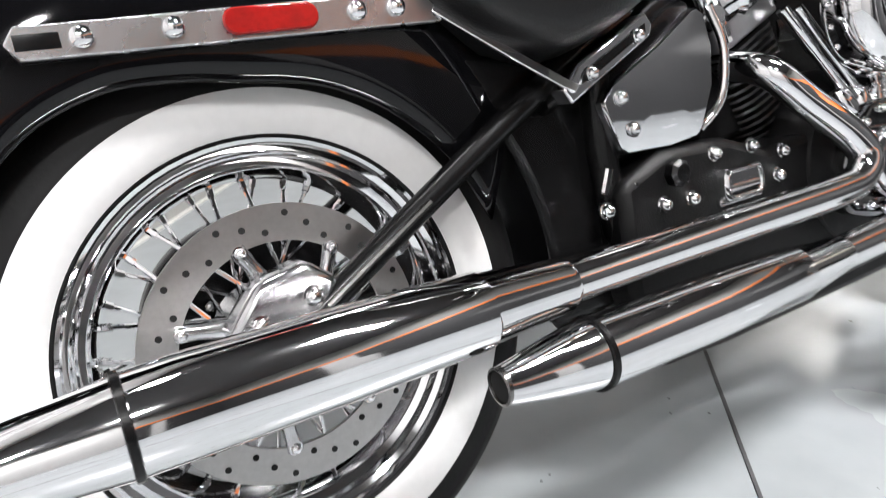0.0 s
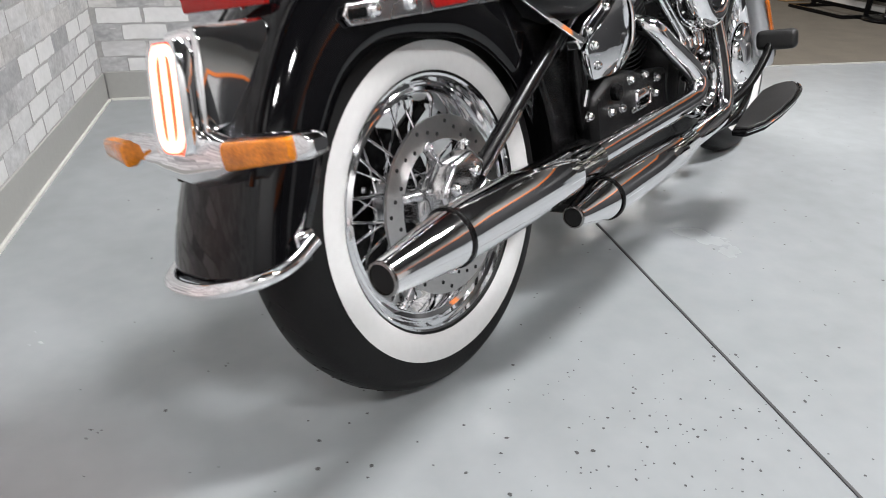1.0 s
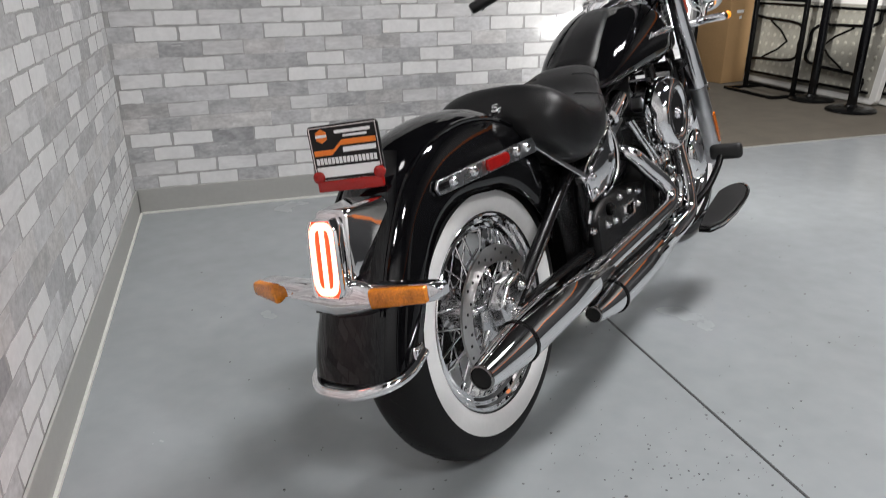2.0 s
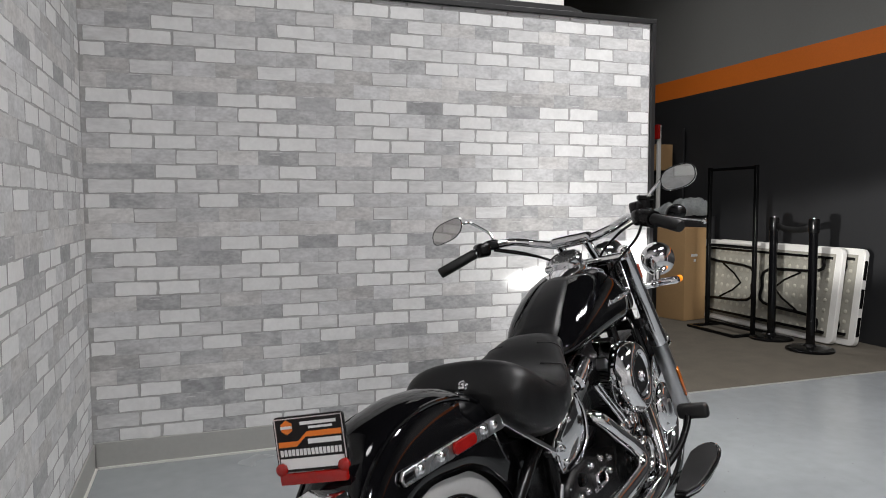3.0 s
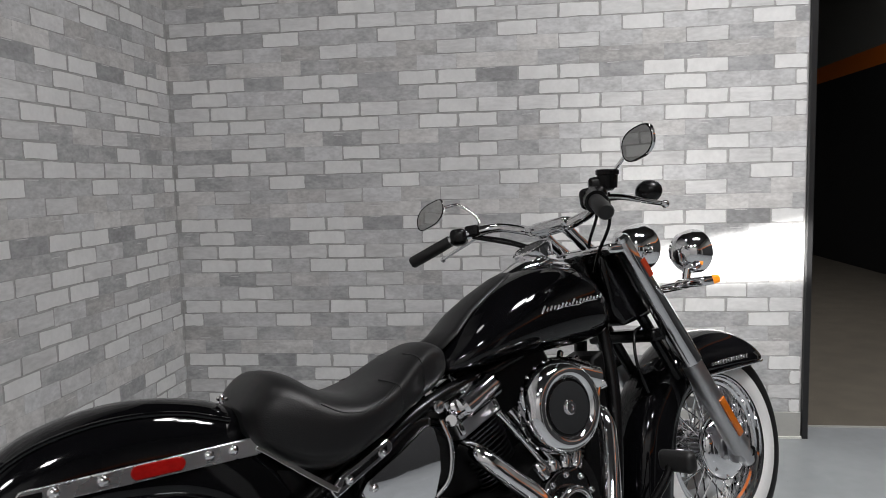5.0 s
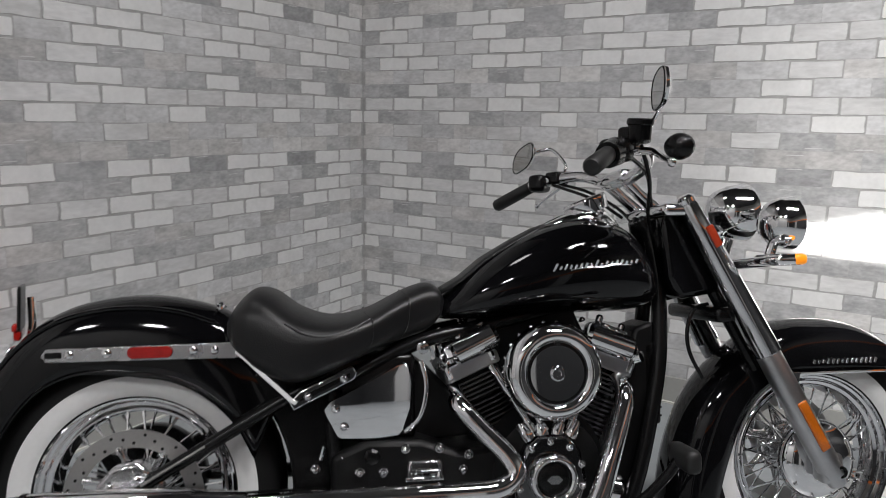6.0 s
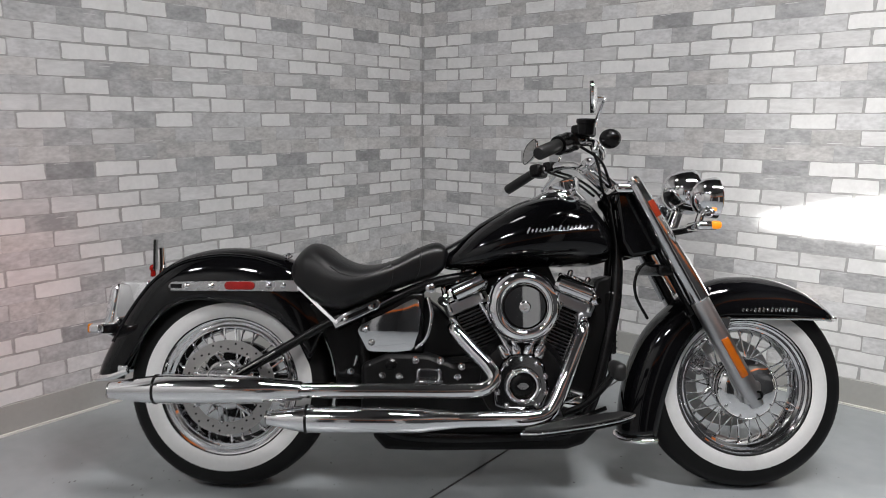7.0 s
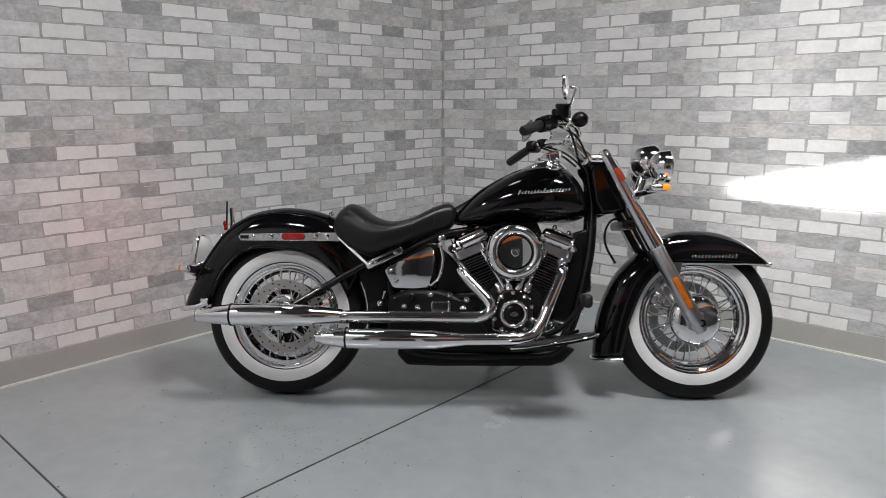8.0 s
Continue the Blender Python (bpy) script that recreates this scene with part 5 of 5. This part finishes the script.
rack = thing("sign_stand", pose(4.8, 1.7, 0, 0, 0, 0), "tall black metal floor stand with a flat base frame", "stand")
for y in (-0.29, 0.27):
    part("upright", box((0, y, 0.72), (0.03, 0.03, 1.42)), BLACK_METAL, rack, bevel=0.003)
    part("base_rail", box((0, y, 0.012), (0.42, 0.035, 0.024)), BLACK_METAL, rack, bevel=0.003)
for z in (0.05, 0.74, 1.41):
    part("crossbar", box((0, -0.01, z), (0.024, 0.54, 0.024)), BLACK_METAL, rack, bevel=0.003)
for x in (-0.2, 0.2):
    part("base_crossbar", box((x, -0.01, 0.012), (0.03, 0.54, 0.024)), BLACK_METAL, rack, bevel=0.003)


UNDERSIDE = material("grey_beige_plastic", (0.3, 0.29, 0.25), 0.6, 0.0, 0.25, 9, 120, bump=0.2)
DIMPLE = material("pale_beige_plastic", (0.42, 0.4, 0.34), 0.5, 0.0, 0.2, 9, 100)


def folding_table(m, label, dark_edge=False):
    t = thing("folding_table", m, label, "table", "leaning tables")
    bm = box((0, 0, 0.385), (0.045, 1.62, 0.76))
    bmesh.ops.bevel(bm, geom=[e for e in bm.edges if abs(e.verts[0].co.x - e.verts[1].co.x) > 0.03], offset=0.05, segments=5, profile=0.5, affect="EDGES")
    part("tabletop", bm, OFFWHITE, t, "white moulded plastic top", bevel=0.006)
    part("underside", box((-0.024, 0, 0.385), (0.003, 1.5, 0.66)), UNDERSIDE, t, "grey textured underside", smooth=False)
    for i in range(19):
        for j in range(8):
            part("dimple", ball((-0.026, -0.7 + 0.078 * i, 0.105 + 0.08 * j), (0.005, 0.017, 0.017), None, 8), DIMPLE, t)
    for z in (0.09, 0.68):
        part("side_rail", box((-0.035, 0, z), (0.02, 1.46, 0.022)), BLACK_METAL, t, bevel=0.003)
    for s in (-1, 1):
        part("folding_leg", bar([(-0.045, s * 0.66, 0.1), (-0.05, s * 0.62, 0.2), (-0.05, s * 0.1, 0.24), (-0.05, s * 0.06, 0.38), (-0.05, s * 0.1, 0.53), (-0.05, s * 0.62, 0.57), (-0.045, s * 0.66, 0.67)], 0.0135, 8, 4), BLACK_METAL, t, "black folding leg frame")
        part("leg_brace", bar([(-0.048, s * 0.45, 0.23), (-0.052, s * 0.2, 0.385), (-0.048, s * 0.45, 0.54)], 0.009, 8, 2), BLACK_METAL, t)
    if dark_edge:
        for z in (0.16, 0.38, 0.6):
            part("edge_slot", box((-0.005, -0.812, z), (0.03, 0.006, 0.15)), BLACK_METAL, t, "dark handle slot", bevel=0.003)
    return t


folding_table(pose(5.1, 1.69, 0.0, 0, 7, 0), "white plastic folding table leaning on its side, underside showing")
folding_table(pose(5.19, 1.57, 0.0, 0, 7, 0), "white plastic folding table leaning behind another, dark slots in its edge", True)

carton = thing("cardboard_box", pose(4.85, 2.42, 0, 0, 0, 12), "tall closed brown cardboard box on the carpet", "box")
part("carton", loft_box((0, 0, 0.44), (0.3, 0.34, 0.88), 0.006), CARDBOARD, carton, "corrugated cardboard body")
part("tape", box((0, 0, 0.8815), (0.05, 0.33, 0.002)), CARDBOARD, carton, "packing tape", smooth=False)
part("printed_bar", box((-0.02, -0.171, 0.62), (0.09, 0.002, 0.025)), PAPER, carton, "white printed bar", smooth=False)
part("printed_bar", box((-0.01, -0.171, 0.57), (0.03, 0.002, 0.025)), PAPER, carton, "white printed bar", smooth=False)

crate = thing("dark_crate", pose(5.12, 2.8, 0), "dark storage crate beside the cardboard box", "crate")
part("crate_body", loft_box((0, 0, 0.49), (0.4, 0.6, 0.98), 0.01), BLACK_WALL, crate, "black box body")
FILM = material("grey_plastic_film", (0.34, 0.36, 0.36), 0.25, 0.0, 0.3, 14, 60, bump=0.3)
bag = thing("plastic_bag", pose(5.06, 2.72, 0.983), "crumpled pale plastic bag lying on a dark crate", "bag")
bm = bmesh.new()
bmesh.ops.create_grid(bm, x_segments=18, y_segments=18, size=0.5)
rng = random.Random(3)
for v in bm.verts:
    e = 1 - max(abs(v.co.x), abs(v.co.y)) * 2
    n = noise.noise(V(v.co.x * 7, v.co.y * 7, 1.3))
    v.co = V(v.co.x * 0.36, v.co.y * 0.55, 0.006 + max(0, e) ** 0.5 * 0.1 + 0.06 * max(0, n) + 0.16 * max(0, 0.3 - v.co.y) * min(1, 4 * max(0, e)))
part("film", bm, FILM, bag, "thin crumpled film", solid=0.003, angle=20)

shelf = thing("shelving_unit", pose(5.22, 3.62, 0), "tall shelving unit with white posts, a red top beam and boxes", "shelf")
for y in (-0.5, -0.08, 0.4):
    part("post", box((-0.14, y, 0.97), (0.035, 0.035, 1.94)), OFFWHITE, shelf, "off-white post", bevel=0.003)
part("top_beam", box((-0.16, -0.05, 1.87), (0.03, 0.96, 0.15)), RED_LENS, shelf, "red top beam", bevel=0.003)
for z in (0.5, 1.02, 1.45):
    part("shelf_board", box((0, -0.05, z), (0.3, 0.92, 0.03)), BLACK_METAL, shelf, bevel=0.003)
part("shelf_back", box((0.16, -0.05, 0.97), (0.02, 0.95, 1.9)), BLACK_WALL, shelf, smooth=False)
for y in (-0.28, 0.16):
    cb = thing("storage_carton", pose(5.2, 3.62 + y, 1.467), "small brown cardboard carton on the shelf", "box", "cartons on the shelf")
    part("carton_body", loft_box((0, 0, 0.14), (0.22, 0.3, 0.28), 0.005), CARDBOARD, cb)

sign = thing("display_sign", pose(1.985, 0.05, WALL_TOP + 0.024), "white display panel on a dark base atop the partition", "sign")
part("sign_base", rings(bmesh.new(), [[V(x * w, y, z) for x in (-0.36, 0.36) for y in ((-0.05, 0.05) if x < 0 else (0.05, -0.05))] for w, z in ((1, 0), (0.98, 0.012), (0.78, 0.03))]), TRIM, sign, "dark sloped base")
part("panel", box((0.0, -0.045, 0.19), (0.5, 0.012, 0.32)), OFFWHITE, sign, "white panel", bevel=0.002)
for x in (-0.06, 0.02, 0.1, 0.15):
    part("panel_bar", box((x, -0.053, 0.2), (0.03 if x < 0.1 else 0.015, 0.004, 0.22)), TRIM, sign, "dark printed bar", smooth=False)

# ---- light from the machine's own lamps ----
def lamp_world(p):
    return (BIKE @ V(*p))


beam = bpy.data.lights.new("headlamp_beam", "SPOT")
beam.energy, beam.spot_size, beam.spot_blend, beam.shadow_soft_size, beam.color = BEAM_WATTS, radians(116), 0.6, 0.02, (1.0, 0.98, 0.95)
bo = new("headlamp_beam", beam)
a, b = lamp_world((1.51, 0.0, 0.928)), lamp_world((2.51, 0.0, 0.873))
bo.matrix_world = look(a, b) @ pose(0, 0, 0, 0, 0, 12.4) @ Matrix.Diagonal((1.0, 0.085, 1.0, 1))
spill = bpy.data.lights.new("passing_lamp_spill", "SPOT")
spill.energy, spill.spot_size, spill.spot_blend, spill.shadow_soft_size, spill.color = SPILL_WATTS, radians(165), 0.6, 0.05, (1.0, 0.98, 0.95)
so = new("passing_lamp_spill", spill)
so.matrix_world = look(lamp_world((1.53, -0.178, 0.9)), lamp_world((2.53, -0.178, 0.88)))
glim = bpy.data.lights.new("tail_lamp_light", "AREA")
glim.shape, glim.size, glim.size_y, glim.energy, glim.color = "RECTANGLE", 0.06, 0.1, TAIL_WATTS, (1.0, 0.12, 0.06)
go = new("tail_lamp_light", glim)
go.matrix_world = look(lamp_world((-0.415, 0, 0.585)), lamp_world((-1.4, 0, 0.55)))


# ---- printed bricks of the wallpaper, each slightly proud ----
SHADES = {
    "B": material("brick_white", (0.7, 0.7, 0.695), 0.55, 0.0, 0.1, 14, 60, bump=0.1, island=0.12),
    "l": material("brick_light_grey", (0.6, 0.6, 0.598), 0.55, 0.0, 0.2, 16, 60, bump=0.1, island=0.25, stretch=(0.5, 1, 1.5)),
    "m": material("brick_mid_grey", (0.495, 0.488, 0.48), 0.55, 0.0, 0.33, 20, 70, bump=0.1, island=0.3, stretch=(0.75, 1, 1.3)),
    "g": material("brick_soft_grey", (0.465, 0.467, 0.471), 0.55, 0.0, 0.34, 20, 70, bump=0.1, island=0.3, stretch=(0.75, 1, 1.3)),
    "D": material("brick_dark_grey", (0.34, 0.342, 0.347), 0.55, 0.0, 0.33, 20, 70, bump=0.1, island=0.3, stretch=(0.75, 1, 1.3)),
}
COURSES = ["Bgg", "mld", "mgm", "BBD", "gBg", "lBl", "gBB", "mgl", "ggB", "lBl"]
BL, BH, KX, KZ = 0.52 / 3, 0.0628, 0.5355, 1.142
brick_meshes = {}


def brick_points(length, high, seed, white):
    """An uneven outline; white bricks leave a joint all round, grey ones run into each other."""
    r = random.Random(seed)
    hl, hh = (length / 2 - (0.0042 if white == "B" else 0.003), high / 2 - (0.003 if white == "B" else 0.002)) if white else (length / 2 - 0.0004, high / 2 - 0.0004)
    c, j = (0.003, 0.0021) if white else (0.001, 0.0004)
    base = [(-hl + c, -hh), (-hl * 0.5, -hh), (0, -hh), (hl * 0.5, -hh), (hl - c, -hh), (hl, -hh + c), (hl, 0), (hl, hh - c), (hl - c, hh), (hl * 0.5, hh), (0, hh), (-hl * 0.5, hh), (-hl + c, hh), (-hl, hh - c), (-hl, 0), (-hl, -hh + c)]
    return [(x + r.uniform(-j, j), z + r.uniform(-j, j)) for x, z in base]


RIM_DARK = material("printed_brick_outline", (0.34, 0.338, 0.335), 0.6, 0.0, 0.2, 20, 60)
STREAK = material("printed_light_streak", (0.56, 0.56, 0.56), 0.55, 0.0, 0.15, 20, 60)


def brick_geometry(length, high, shade, seed):
    """A brick with a printed outline; grey ones carry short light streaks on their upper edge."""
    r = random.Random(seed * 7 + 1)
    white = shade if shade in "Bl" else ""
    p = brick_points(length, high, seed, white)
    n = len(p)
    k, e = (0.98, 0.95) if white else (0.996, 0.99)
    relief = 0.0012 if white else 0.0004
    verts = [(x, 0, z) for x, z in p] + [(x * k, -relief, z * e) for x, z in p]
    faces = [tuple(range(n, 2 * n))[::-1]] + [(i, (i + 1) % n, n + (i + 1) % n, n + i)[::-1] for i in range(n)]
    slots = [0] + [1 if white else 0] * n
    if not white:
        for _ in range(r.choice((0, 1, 1, 2))):
            c, w, z = r.uniform(-0.3, 0.3) * length, r.uniform(0.08, 0.2) * length, high * r.choice((0.42, 0.4, -0.38, 0.2))
            q = len(verts)
            verts += [(c - w, -0.0016, z), (c + w, -0.0016, z + 0.001), (c + w * 0.8, -0.0016, z + 0.004), (c - w * 0.7, -0.0016, z + 0.0035)]
            faces.append((q, q + 1, q + 2, q + 3))
            slots.append(2)
    return verts, faces, slots


def lay_bricks(wall, length, near, place):
    """place(u, z) gives the pose of a brick at u along the wall; near: the stretch whose bricks stand alone."""
    rest = {k: ([], [], []) for k in SHADES}
    count = 0
    for row in range(-16, 20):
        z = KZ - row * BH
        z0, z1 = max(z - BH / 2, BASE_H - 0.004), min(z + BH / 2, WALL_TOP - 0.002)
        if z1 - z0 < 0.02:
            continue
        z, high = (z0 + z1) / 2, z1 - z0
        pat = COURSES[row % 10]
        off = 0.5 if row % 2 else 0.0
        for i in range(-4, int(length / BL) + 3):
            u0, u1 = KX + (i + off - 0.5) * BL, KX + (i + off + 0.5) * BL
            u0, u1 = max(u0, 0.002), min(u1, length - 0.002)
            if u1 - u0 < 0.02:
                continue
            shade = pat[i % 3]
            shade = "g" if shade == "d" else shade
            full = abs(u1 - u0 - BL) < 1e-4 and abs(high - BH) < 1e-4
            u = (u0 + u1) / 2
            seed = (row % 10) * 10 + i % 3 if full else 1000 + row * 40 + i
            m = place(u, z)
            if near[0] <= u <= near[1] and near[2] <= z <= near[3] and count < 300:
                key = (shade, round(u1 - u0, 4), round(high, 4), seed)
                if key not in brick_meshes:
                    v, f, sl = brick_geometry(u1 - u0, high, shade, seed)
                    me = bpy.data.meshes.new("brick")
                    me.from_pydata(v, [], f)
                    for mt in (SHADES[shade], RIM_DARK, STREAK):
                        me.materials.append(mt)
                    me.polygons.foreach_set("material_index", sl)
                    brick_meshes[key] = me
                ob = new("brick", brick_meshes[key])
                ob.parent = wall
                ob.matrix_basis = m
                count += 1
            else:
                v, f, sl = brick_geometry(u1 - u0, high, shade, seed)
                vs, fs, ms = rest[shade]
                k = len(vs)
                vs += [tuple(m @ V(*q)) for q in v]
                fs += [tuple(k + a for a in q) for q in f]
                ms += sl
    for shade, (vs, fs, ms) in rest.items():
        if vs:
            me = bpy.data.meshes.new("bricks")
            me.from_pydata(vs, [], fs)
            for mt in (SHADES[shade], RIM_DARK, STREAK):
                me.materials.append(mt)
            me.polygons.foreach_set("material_index", ms)
            ob = new("bricks", me)
            ob.parent = wall
            ob["kind"] = "stuff"


lay_bricks(wall_right, WALL_END, (0.3, 2.6, 0.5, 1.55), lambda u, z: pose(u, 0.0, z))
lay_bricks(wall_left, 6.4, (0.0, 2.3, 0.5, 1.6), lambda u, z: pose(0.0, -u, z, 0, 0, 90))
